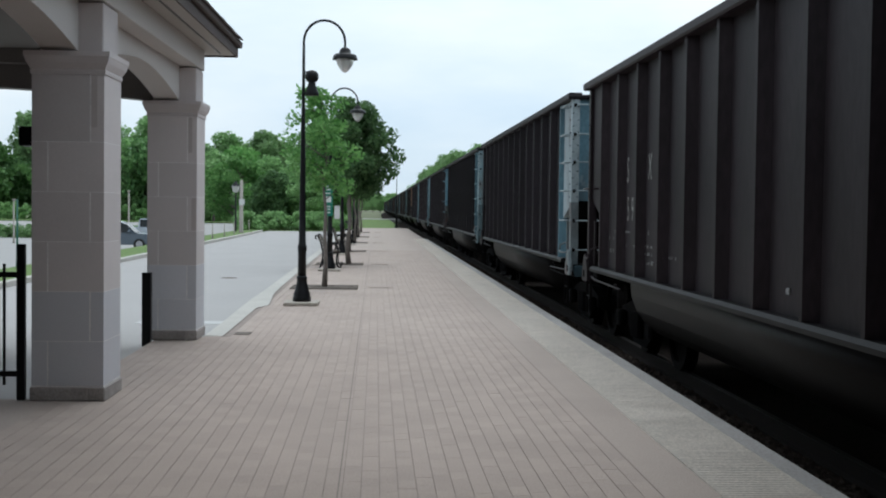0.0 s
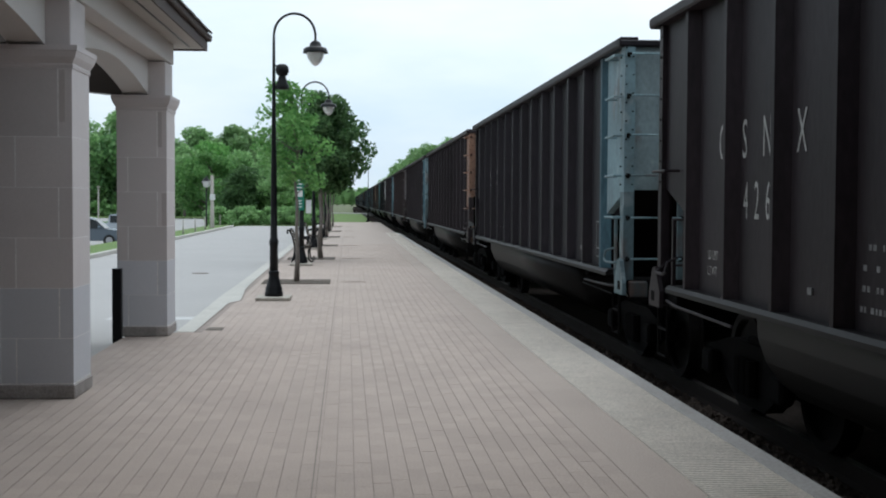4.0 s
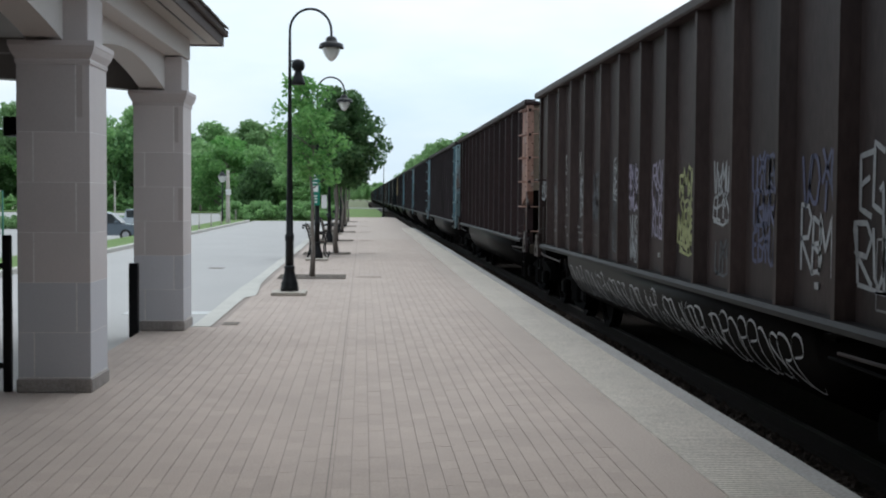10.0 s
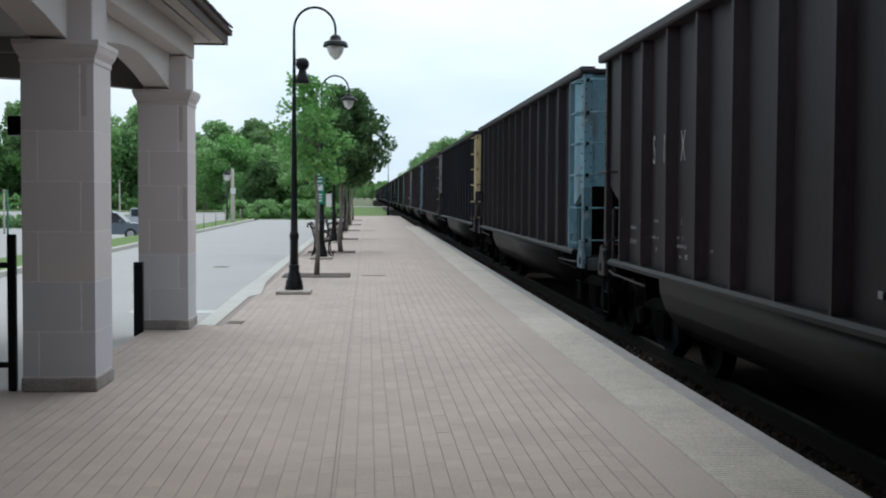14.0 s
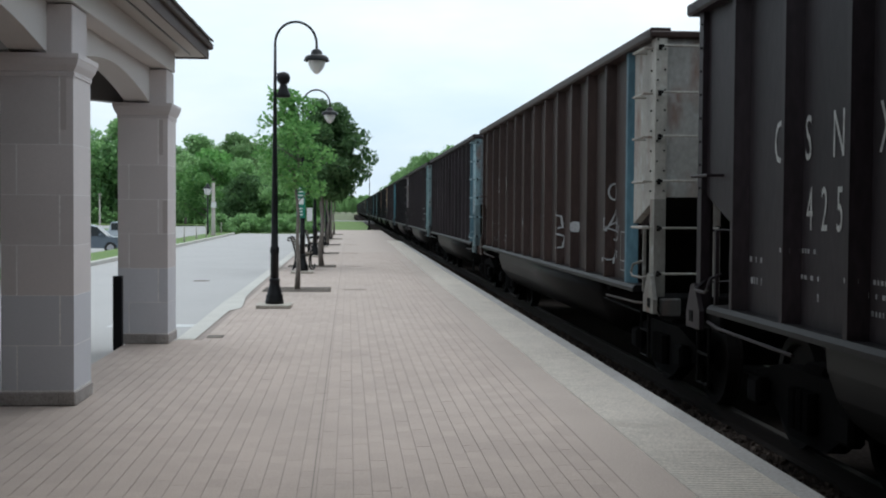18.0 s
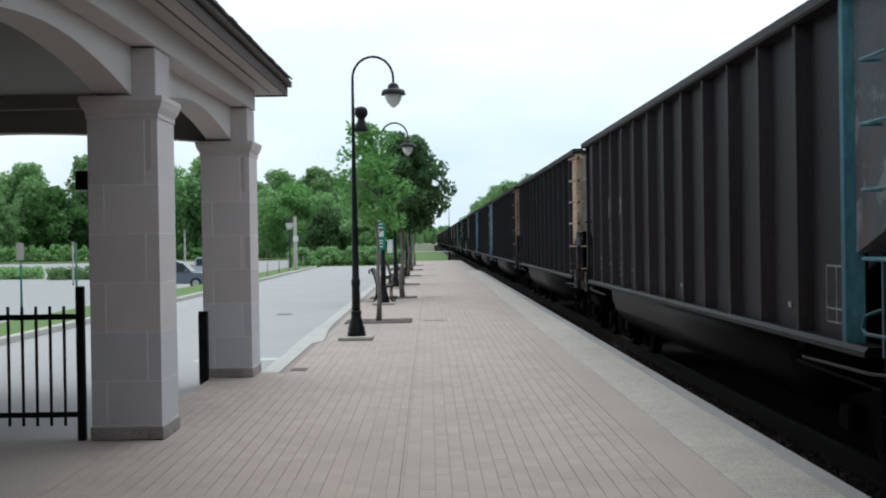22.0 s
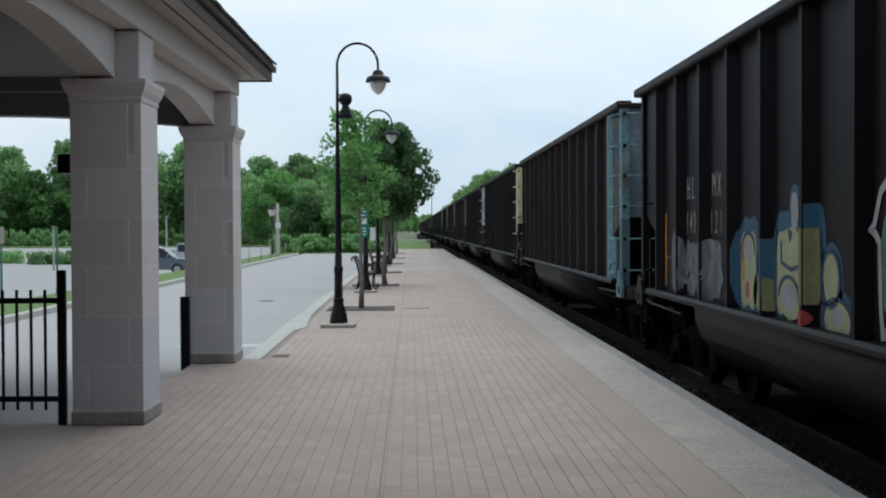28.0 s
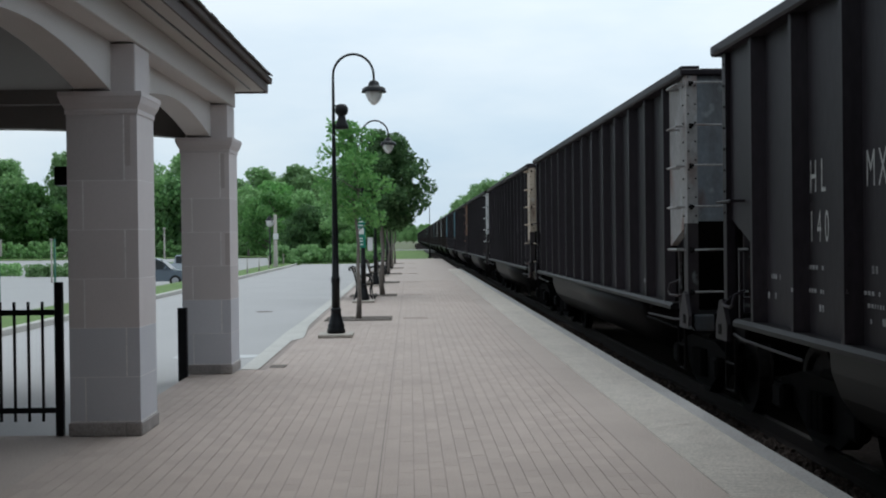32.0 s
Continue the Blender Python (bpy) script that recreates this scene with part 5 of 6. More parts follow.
def build_column(canopy, x1, y0):
    x0, y1, j = x1 - 0.58, y0 + 0.6, 0.005
    core = part("column", boxed(x0 + 0.001, x1 - 0.001, y0 + 0.001, y1 - 0.001, 0.0, 2.7), M_STONE_CORE, canopy, "pale grey limestone block column")
    for k, (a, b, c, d) in enumerate(((x0, x0 + 0.46, y0, y1), (x0 + 0.464, x1, y0, y1 - 0.14), (x0 + 0.464, x1, y1 - 0.136, y1))):
        part("plinth_block", boxed(a - 0.014, b + 0.014 * (k > 0), c - 0.014, d + 0.014, 0.0, 0.115, 0.01), M_PLINTH, core)
    z, odd = 0.12, True
    for top in (0.48, 0.88, 1.28, 1.68, 2.08, 2.62):
        if odd:
            cuts = ((x0, x0 + 0.13), (x0 + 0.13, x1))
        else:
            cuts = ((x0, x1 - 0.11), (x1 - 0.11, x1))
        for a, b in cuts:
            part("stone_block", boxed(a + j * (a > x0), b - j * (b < x1), y0, y1, z + j, top, 0.0008), M_STONE_PALE if top < 0.9 else M_STONE, core)
        z, odd = top, not odd
    for za, zb, wd, in_ in ((2.2, 2.61, 0.1, 0.055), (1.29, 1.67, 0.06, 0.004))[:1 if y0 < 4 else 2]:
        part("stone_slip", boxed(x1 - wd, x1 - in_, y0 - 0.003, y0 + 0.01, za, zb), M_STONE_BROWN, core, "narrow brown stone slip")
    bm = square_lathe(bmesh.new(), x0, x1, y0, y1, [(0.008, 2.622), (0.012, 2.65), (0.006, 2.66), (0.018, 2.68), (0.036, 2.71), (0.05, 2.755), (0.054, 2.76), (0.054, 2.8)])
    part("capital", bm, M_STONE, core)
    part("pier", boxed(x0 + 0.05, x1 - 0.02, y0 + 0.05, y1 - 0.04, 2.8, 3.2, 0.008), M_STONE, core)


def arch_wall(canopy, x0, x1, ya, yb, crown, along="y"):
    """Wall with a flat arch below, from column face to column face."""
    n = 18
    pts = []
    for i in range(n + 1):
        u = -1 + 2 * i / n
        pts.append((ya + (yb - ya) * i / n, 2.81 + (crown - 2.81) * (1 - abs(u) ** 1.75)))
    pts += [(yb, 3.25), (ya, 3.25)]
    bm = bmesh.new()
    if along == "y":
        prism(bm, pts, "x", x0, x1)
    else:
        prism(bm, pts, "y", x0, x1)
    # the end arch is the same stucco, its shade put into a darker colour
    part("arch", bm, M_STUCCO if along == "y" else M_SHADE_GREY, canopy, "pale painted flat arch" if along == "y" else "flat arch with its shade put into the grey")


def build_canopy():
    c = thing("station_canopy", "pale stone platform pavilion with arches and dark hipped roof", "pavilion", kind="structure", m=PAV)
    W = 5.2
    for y in (-BAY, 0, BAY):
        build_column(c, 0.0, y)
    for y in (-BAY, 0):
        arch_wall(c, -0.5, -0.22, y + 0.545, y + BAY + 0.05, 3.04)
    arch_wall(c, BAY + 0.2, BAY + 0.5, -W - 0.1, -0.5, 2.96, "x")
    # beams, ceiling and roof run on unseen behind the camera to shade the floor
    for a, b, d, e in ((-0.56, -0.01, -25.6, 5.165), (-W - 0.56, -W - 0.01, -25.6, 5.165)):
        bm = boxed(a, b, d, e, 3.215, 3.46, 0.006)
        part("beam", bm, M_STUCCO, c)
    # end beams get the darker grey too, in place of real shade
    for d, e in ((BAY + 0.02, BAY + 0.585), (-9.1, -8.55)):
        part("beam", boxed(-W - 0.012, -0.562, d, e, 3.22, 3.46), M_SHADE_GREY, c)
    part("ceiling_panel", boxed(-W - 0.5, -0.1, -25.5, 5.1, 3.39, 3.43), M_SHADE_GREY, c)
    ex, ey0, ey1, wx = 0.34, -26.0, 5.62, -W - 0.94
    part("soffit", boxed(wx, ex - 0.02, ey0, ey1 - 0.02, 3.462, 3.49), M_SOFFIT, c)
    part("soffit_vent", boxed(0.14, 0.16, -9.3, ey1 - 0.25, 3.456, 3.464), M_BLACK, c, "thin black vent slot")
    for a, b, d, e in ((ex - 0.02, ex, ey0, ey1), (wx, wx + 0.02, ey0, ey1), (wx, ex, ey1 - 0.02, ey1 + 0.002), (wx, ex, ey0 - 0.002, ey0 + 0.02)):
        part("fascia", boxed(a, b, d, e, 3.44, 3.62), M_FASCIA, c)
    for a, b, d, e in ((ex, ex + 0.05, ey0, ey1 + 0.05), (wx, ex + 0.05, ey1 + 0.002, ey1 + 0.05)):
        part("gutter", boxed(a, b, d, e, 3.56, 3.63, 0.012), M_FASCIA, c)
    mid, rise = (ex + wx) / 2, 1.9
    e1 = ex + 0.06
    e0, f0, f1 = wx - 0.06, ey0 - 0.06, ey1 + 0.06
    half = (e1 - e0) / 2
    bm = bmesh.new()
    v = [bm.verts.new(p) for p in ((e0, f0, 3.62), (e1, f0, 3.62), (e1, f1, 3.62), (e0, f1, 3.62), (mid, f0 + half, 3.62 + rise), (mid, f1 - half, 3.62 + rise))]
    for f in ((0, 1, 4), (1, 2, 5, 4), (2, 3, 5), (3, 0, 4, 5), (3, 2, 1, 0)):
        bm.faces.new([v[i] for i in f])
    roof = part("roof", bm, M_SHINGLE, c, "dark shingled hipped roof")
    # lowest courses of shingles along the eaves
    rnd = random.Random(11)
    sh = boxed(-0.14, 0.0, -0.15, 0.15, 0.0, 0.018)
    first = None
    y = f0 + 0.2
    while y < f1 - 0.3:
        if first is None:
            first = part("shingle", sh, M_SHINGLE, roof)
            ob = first
        else:
            ob = first.copy()
            scene.collection.objects.link(ob)
        ob.matrix_basis = Matrix.Translation((e1 + 0.02 + rnd.uniform(-0.006, 0.006), y, 3.622)) @ Matrix.Rotation(radians(27.0), 4, "Y")
        y += 0.305
    bm = boxed(-0.78, -0.63, 0.3, 0.48, 2.06, 2.22, 0.01)
    sp = tagged(part("loudspeaker", bm, M_BLACK), "small black box loudspeaker on a bracket on the column", "loudspeaker")
    sp.matrix_basis = PAV
    part("bracket", boxed(-0.64, -0.59, 0.36, 0.42, 2.12, 2.16), M_BLACK, sp)
    return c


build_canopy()
# unseen walls, added to dim the light under and behind the pavilion
w = slab("wall_station", -8.0, -2.25, 3.7, 4.05, -0.2, 3.24, M_SHADE_GREY, "plain grey unseen wall added to block light", "wall")
# roof out of view over the camera, added to darken the near platform
part("shading_roof", boxed(-2.2, 2.5, -15.6, 6.6, 3.24, 3.4), M_FASCIA, w, "plain dark unseen roof added to shade the platform")
part("unseen_side_wall", boxed(-2.55, -2.25, -15.6, 3.7, -0.2, 3.24), M_SHADE_GREY, w)
part("unseen_side_wall", boxed(-8.0, -7.7, -15.6, 3.7, -0.2, 3.24), M_SHADE_GREY, w)
part("unseen_side_wall", boxed(-8.0, -7.7, 4.05, 15.1, -1.6, 3.24), M_SHADE_GREY, w)


def build_fence():
    f = thing("steel_fence", "black steel picket fence beside a stone column", "fence", m=PAV)
    part("post", boxed(-0.71, -0.645, 0.02, 0.085, 0.0, 1.26, 0.008), M_BLACK, f)
    part("post", boxed(-3.3, -3.235, 0.02, 0.085, 0.0, 1.26, 0.008), M_BLACK, f)
    for z in (0.19, 0.99):
        part("rail", boxed(-3.24, -0.7, 0.035, 0.07, z, z + 0.045), M_BLACK, f)
    first = None
    for k in range(21):
        if first is None:
            first = part("picket", boxed(-0.01, 0.01, -0.01, 0.01, 0.12, 1.1), M_BLACK, f)
            ob = first
        else:
            ob = first.copy()
            scene.collection.objects.link(ob)
        ob.location = (-0.815 - 0.116 * k, 0.0525, 0)
    b = tagged(part("bollard", boxed(-0.052, 0.052, -0.05, 0.05, -0.05, 0.79, 0.006), M_BLACK), "black square steel bollard beside a stone column", "bollard")
    b.location = (-2.665, 14.35, 0)
    part("cap", boxed(-0.056, 0.056, -0.054, 0.054, 0.79, 0.815, 0.01), M_BLACK, b)


build_fence()


# ---- lamp posts, signs, benches ----
M_GLASS = material("frosted_globe", (0.72, 0.72, 0.7), 0.35, var=0.05, scale=4, stain=0.15, trans=0.35)


def build_lamp(speaker, m, sign=False):
    p = thing("platform_lamp", "black gooseneck lamp post with bell shade on the platform", "street lamp", "lamp posts", m=m)
    part("footing", boxed(-0.28, 0.28, -0.36, 0.28, 0.0, 0.055, 0.01), M_PADC, p, "square concrete footing")
    part("base", lathe(bmesh.new(), [(0.15, 0.05), (0.15, 0.12), (0.135, 0.14), (0.14, 0.18), (0.12, 0.22), (0.085, 0.36), (0.08, 0.4), (0.088, 0.42), (0.088, 0.45), (0.07, 0.47)], 16), M_BLACK, p, smooth=True)
    part("shaft", lathe(bmesh.new(), [(0.07, 0.46), (0.066, 0.86), (0.075, 0.88), (0.075, 0.96), (0.06, 0.98), (0.05, 1.6), (0.043, 2.3), (0.035, 2.9), (0.027, 3.5), (0.022, 4.2)], 14), M_BLACK, p, smooth=True)
    pts = [(0, 0, 4.15)] + [(0.335 - 0.335 * math.cos(a), 0, 4.24 + 0.35 * math.sin(a)) for a in [math.pi * k / 14 for k in range(15)]] + [(0.67, 0, 4.14)]
    part("arm", tube(bmesh.new(), pts, 0.02, 8), M_BLACK, p, smooth=True)
    hood = part("shade", lathe(bmesh.new(), [(0.02, 4.165), (0.06, 4.15), (0.09, 4.115), (0.098, 4.065), (0.15, 4.055), (0.19, 4.03), (0.2, 3.985), (0.21, 3.965), (0.19, 3.965), (0.17, 4.02)], 20), M_BLACK, p, smooth=True)
    hood.location = (0.67, 0, 0)
    globe = part("globe", lathe(bmesh.new(), [(0.14, 4.0), (0.142, 3.96), (0.13, 3.9), (0.095, 3.83), (0.045, 3.775), (0.004, 3.755)], 18), M_GLASS, p, "clear acorn glass globe", smooth=True)
    globe.location = (0.67, 0, 0)
    if speaker:
        bm = lathe(bmesh.new(), [(0.02, -0.1), (0.06, -0.09), (0.092, -0.06), (0.108, -0.02), (0.108, 0.03), (0.09, 0.07), (0.055, 0.098), (0.015, 0.105)], 16, (0.135, 0))
        bmesh.ops.translate(bm, vec=(0, 0, 3.68), verts=bm.verts)
        part("loudspeaker_top", bm, M_BLACK, p, smooth=True)
        bm = lathe(bmesh.new(), [(0.04, 3.37), (0.112, 3.38), (0.115, 3.41), (0.1, 3.46), (0.075, 3.52), (0.06, 3.57), (0.055, 3.6)], 14, (0.135, 0))
        part("loudspeaker_horn", bm, M_BLACK, p, smooth=True)
        part("speaker_bracket", boxed(0.0, 0.12, -0.015, 0.015, 3.74, 3.765), M_BLACK, p)
    return p


lamp1 = build_lamp(True, pose(-1.2, 20.0, 0) @ Matrix.Diagonal((1, 1, 1.012, 1)))
lamp2 = build_lamp(False, pose(-1.15, 30.75, 0))
for yy in (41.2, 51.9, 62.5, 73.2):
    copy_thing(lamp2, pose(-1.13, yy, 0))
copy_thing(lamp2, pose(1.7, 100.0, -0.1, 0, 0, 180))


def build_banner():
    s = thing("platform_sign", "tall narrow green platform sign with white panel on a lamp post", "sign", m=pose(-1.19, 30.6, 0))
    part("board", boxed(-0.11, 0.11, -0.012, 0.012, 1.38, 2.2, 0.004), M_GREEN_SIGN, s)
    part("panel", boxed(-0.07, 0.07, -0.016, -0.0125, 1.72, 1.87), M_SIGN_WHITE, s, "white panel")
    for z in (1.45, 1.53, 1.6, 1.93, 2.02, 2.1):
        part("text_bar", boxed(-0.07, 0.05, -0.016, -0.0125, z, z + 0.03), M_SIGN_WHITE, s)
    n = tagged(part("notice_box", boxed(-0.09, 0.09, -0.05, 0.05, 1.2, 1.62, 0.01), M_SIGN_WHITE), "small white notice box on a lamp post", "notice box")
    n.location = (-1.3, 41.1, 0)
    part("hood", boxed(-0.1, 0.1, -0.06, 0.06, 1.62, 1.65), M_SIGN_WHITE, n)


build_banner()


def build_bench(m):
    b = thing("platform_bench", "dark cast-iron bench with slatted seat facing the track", "bench", "platform benches", m=m)
    for y in (-0.7, 0.7):
        bm = bmesh.new()
        tube(bm, [(-0.3, y, 0.0), (-0.22, y, 0.22), (-0.2, y, 0.42), (-0.28, y, 0.7), (-0.36, y, 0.84), (-0.43, y, 0.86), (-0.45, y, 0.8), (-0.4, y, 0.77)], 0.028, 6)
        tube(bm, [(0.34, y, 0.0), (0.24, y, 0.1), (0.22, y, 0.3), (0.28, y, 0.42), (0.25, y, 0.6), (0.1, y, 0.64), (-0.2, y, 0.6)], 0.026, 6)
        tube(bm, [(-0.22, y, 0.4), (0.28, y, 0.42)], 0.026, 6)
        tube(bm, [(0.3, y, 0.0), (0.38, y, 0.05), (0.34, y, 0.12)], 0.024, 6)
        part("end_frame", bm, M_BLACK, b)
    for k in range(6):
        x = -0.17 + 0.085 * k
        part("seat_slat", boxed(x - 0.03, x + 0.03, -0.75, 0.75, 0.425, 0.45), M_IRON, b)
    for k in range(5):
        z, x = 0.5 + 0.08 * k, -0.2 - 0.03 * k
        part("back_slat", boxed(x - 0.012, x + 0.012, -0.75, 0.75, z - 0.03, z + 0.03), M_IRON, b)
    for o in list(b.children):
        o.data.transform(Matrix.Diagonal((0.82, 1, 1, 1)))
    return b


bench = build_bench(pose(-1.2, 32.5, 0))
for yy in (42.9, 53.6, 64.2):
    copy_thing(bench, pose(-1.2, yy, 0))

for x, yy, w, d in ((-1.655, 15.35, 0.2, 0.3),):
    g = tagged(part("drain_cover", boxed(-w / 2, w / 2, -d / 2, d / 2, -0.04, 0.008, 0.003), M_IRON), "small rusty iron drain cover set in the paving", "drain cover")
    g.location = (x, yy, 0)
for yy in (24.3, 34.3, 44.5, 55.3, 66.0, 78.0):
    g = tagged(part("tree_grate", boxed(-0.66, 0.66, -0.6, 0.6, -0.02, 0.0), M_JOINT), "brown cast-iron tree grate in the paving", "tree grate", "tree grates")
    g.location = (-1.0, yy, 0.005)
    first = None
    for k in range(14):
        if first is None:
            first = part("bar", boxed(-0.66, 0.66, -0.028, 0.028, -0.004, 0.012), M_IRON, g)
            ob = first
        else:
            ob = first.copy()
            scene.collection.objects.link(ob)
        ob.location = (0, -0.56 + 0.086 * k, 0)
    s = slab("tree_slot", -0.12, 0.36, yy - 0.03, yy + 0.03, 0.001, 0.006, M_IRON, "narrow iron slot drain beside a tree grate", "slot drain", "")


slab("expansion_joint", -0.205, -0.197, 4.2, 62, 0.0, 0.003, M_JOINT, "dark expansion joint along the paving", "joint")


# ---- trees ----
def leaves(centers, count, spread, size, seed):
    rnd = np.random.RandomState(seed)
    c = np.array(centers, float)
    k = rnd.randint(0, len(c), count)
    rad = spread * np.cbrt(rnd.rand(count))[:, None]
    d = rnd.normal(size=(count, 3))
    d /= np.linalg.norm(d, axis=1)[:, None]
    p = c[k] + d * rad * np.array((1, 1, 0.75))
    u = rnd.normal(size=(count, 3))
    u /= np.linalg.norm(u, axis=1)[:, None]
    w = np.cross(u, rnd.normal(size=(count, 3)))
    w /= np.linalg.norm(w, axis=1)[:, None]
    s = size * rnd.uniform(0.6, 1.3, count)[:, None]
    q = np.stack([p - u * s, p + w * s * 0.55, p + u * s, p - w * s * 0.55], 1).reshape(-1, 3)
    idx = np.arange(count * 4).reshape(-1, 4)
    return q.tolist(), idx.tolist()


def build_tree(name, label, m, h0, h1, radius, n_leaf, leaf, mat, seed, limbs=26, trunk=0.05, clump=0.35, lean=0.0, group=""):
    rnd = random.Random(seed)
    t = thing(name, label, "tree", group, m=m)
    top = h0 + (h1 - h0) * 0.8
    bm = bmesh.new()
    pts = [(rnd.uniform(-1, 1) * trunk * (k > 0), rnd.uniform(-1, 1) * trunk * (k > 0), top * k / 7) for k in range(8)]
    tube(bm, pts, [trunk * (1.35 if k == 0 else 1.0 - 0.11 * k) for k in range(8)], 8)
    centers = []
    for k in range(limbs):
        f = (k + rnd.random()) / limbs
        z = h0 + (h1 - h0) * f
        reach = radius * math.sin(math.pi * min(0.97, 0.16 + 0.8 * f)) ** 0.7 * rnd.uniform(0.45, 1.05)
        a = k * 2.4 + rnd.uniform(-0.5, 0.5)
        e = (reach * math.cos(a) + lean * f, reach * math.sin(a), z)
        zb = min(top * 0.97, max(h0 * 0.75, z - reach * 0.6))
        tube(bm, [(0, 0, zb), (e[0] * 0.5, e[1] * 0.5, (zb + z) / 2 + 0.03), e], [trunk * 0.32, trunk * 0.2, trunk * 0.07], 5)
        centers += [e, (e[0] * 0.62, e[1] * 0.62, z - 0.12 * reach)]
    part("trunk", bm, M_BARK, t, smooth=True)
    v, f = leaves(centers, n_leaf, clump, leaf, seed)
    raw("crown", v, f, mat, t)
    return t


tree_group = "platform trees"
build_tree("platform_tree", "slender young tree with light green leaves in a platform grate", pose(-1.01, 24.3, 0), 2.0, 3.95, 0.7, 3000, 0.055, M_LEAF_YOUNG, 1, 26, 0.045, 0.24, -0.22, tree_group)
build_tree("platform_tree", "young tree with dense dark green leaves in a platform grate", pose(-0.75, 34.3, 0), 2.05, 4.48, 1.18, 13000, 0.07, M_LEAF_DARK, 2, 34, 0.06, 0.36, 0.3, tree_group)
t3 = build_tree("platform_tree", "young tree with green leaves in a platform grate", pose(-0.96, 44.5, 0), 2.3, 4.4, 0.9, 6000, 0.08, M_LEAF_YOUNG, 3, 26, 0.06, 0.35, 0.0, tree_group)
for k, yy in enumerate((55.3, 66.0, 78.0)):
    copy_thing(t3, pose(-0.93, yy, 0, 0, 0, 70 * (k + 1)))


def build_woods():
    rnd = random.Random(77)
    kinds = []
    for k, (h, r, mat) in enumerate(((8.5, 3.2, M_LEAF_FAR), (9.5, 3.6, M_LEAF_FAR), (7.0, 2.8, M_LEAF_DARK), (6.0, 3.0, M_LEAF_YOUNG))):
        kinds.append(build_tree("woodland_tree", "full green deciduous tree at the edge of the lot", pose(-34 - 15 * k, 212 + 3 * k, -1.3), h * 0.25, h * 1.45, r * 1.42, 9500, 0.32, mat, 20 + k, 30, 0.24, 1.6, 0.0, "trees behind the parking lot"))
    for i in range(46):
        x = -162 + 155 * (i + rnd.random()) / 46
        y = rnd.uniform(206, 236) if x < -14 else rnd.uniform(186, 204)
        k = rnd.choice((0, 0, 1, 1, 2, 3))
        ob = copy_thing(kinds[k], pose(x, y, -1.3, 0, 0, rnd.uniform(0, 360)))
        s = rnd.uniform(1.05, 1.4)
        ob.scale = (s, s, s * rnd.uniform(0.9, 1.1))
    # nearer, lower trees beside the road's end
    for x, y, k, s in ((-26, 207, 3, 0.8), (-33, 208, 3, 0.85), (-42, 207, 0, 0.72), (-50, 208, 2, 0.85), (-74, 209, 1, 0.8), (-95, 208, 0, 0.85), (-15, 150, 3, 0.62), (-12, 128, 3, 0.5), (-8.3, 99, 2, 0.44), (-5.2, 99, 0, 0.42), (-3.6, 103, 3, 0.5), (-6.2, 109, 1, 0.48)):
        ob = copy_thing(kinds[k], pose(x, y, -0.4 if x > -9 else -1.2, 0, 0, rnd.uniform(0, 360)))
        ob.scale = (s, s, s)
    # tall trees beyond the track
    tall = build_tree("tall_tree", "tall leafy tree beyond the track", pose(26, 300, -0.8), 3, 17, 6.0, 9000, 0.42, M_LEAF_FAR, 31, 36, 0.3, 2.2, 0.0, "trees beyond the track")
    y, k = 232.0, 0
    while y < 1250:
        s = min(1.08, 0.78 + 0.06 * k if k < 4 else 0.88 + (y - 300) / 5000)
        ob = copy_thing(tall, pose(track_at(y)[0] + 15.2 + rnd.uniform(-1, 2.5), y, -0.8, 0, 0, rnd.uniform(0, 360)))
        ob.scale = (s, s, s * rnd.uniform(0.92, 1.08))
        y += rnd.uniform(18, 26) * (1 + y / 900)
        k += 1
    for y, x, s in ((196, -12, 0.55), (208, -18, 0.6), (226, -8, 0.5), (256, -13, 0.6), (286, -7, 0.55), (321, -12, 0.7), (357, -6, 0.55), (416, -8, 0.62), (500, -7, 0.66), (595, -7, 0.7), (714, -6, 0.75), (857, -6, 0.8), (1000, -5, 0.85), (1150, -4, 0.9), (190, -25, 0.6), (1320, 0, 1.0), (1350, 14, 1.0), *[(560 + 31 * (k * 3 % 5), -15 + 3.4 * k, 0.42 + 0.05 * (k * 2 % 3)) for k in range(9)]):
        ob = copy_thing(tall, pose(x, y, -0.8, 0, 0, rnd.uniform(0, 360)))
        ob.scale = (s, s, s)


build_woods()
build_tree("spreading_tree", "broad light green tree beyond the end of the road", pose(-12.2, 110, -1.2), 2.2, 6.7, 4.4, 12000, 0.15, M_LEAF_YOUNG, 61, 34, 0.16, 0.75)


def build_hedge(name, label, x0, x1, y0, y1, z0, h, count, size, seed, mat):
    rnd = np.random.RandomState(seed)
    c = []
    n = int((x1 - x0) * (3.2 if h < 1.0 else 1.6)) + 3
    for i in range(n):
        x = x0 + (x1 - x0) * i / (n - 1)
        hh = h * (rnd.uniform(0.9, 1.0) if h < 1.0 else rnd.uniform(0.7, 1.05))
        for z in np.arange(0.15, hh, 0.3):
            c.append((x + rnd.uniform(-0.2, 0.2), rnd.uniform(y0, y1), z0 + z))
    v, f = leaves(c, count, 0.42, size, seed)
    return tagged(raw(name, v, f, mat), label, "hedge", kind="")


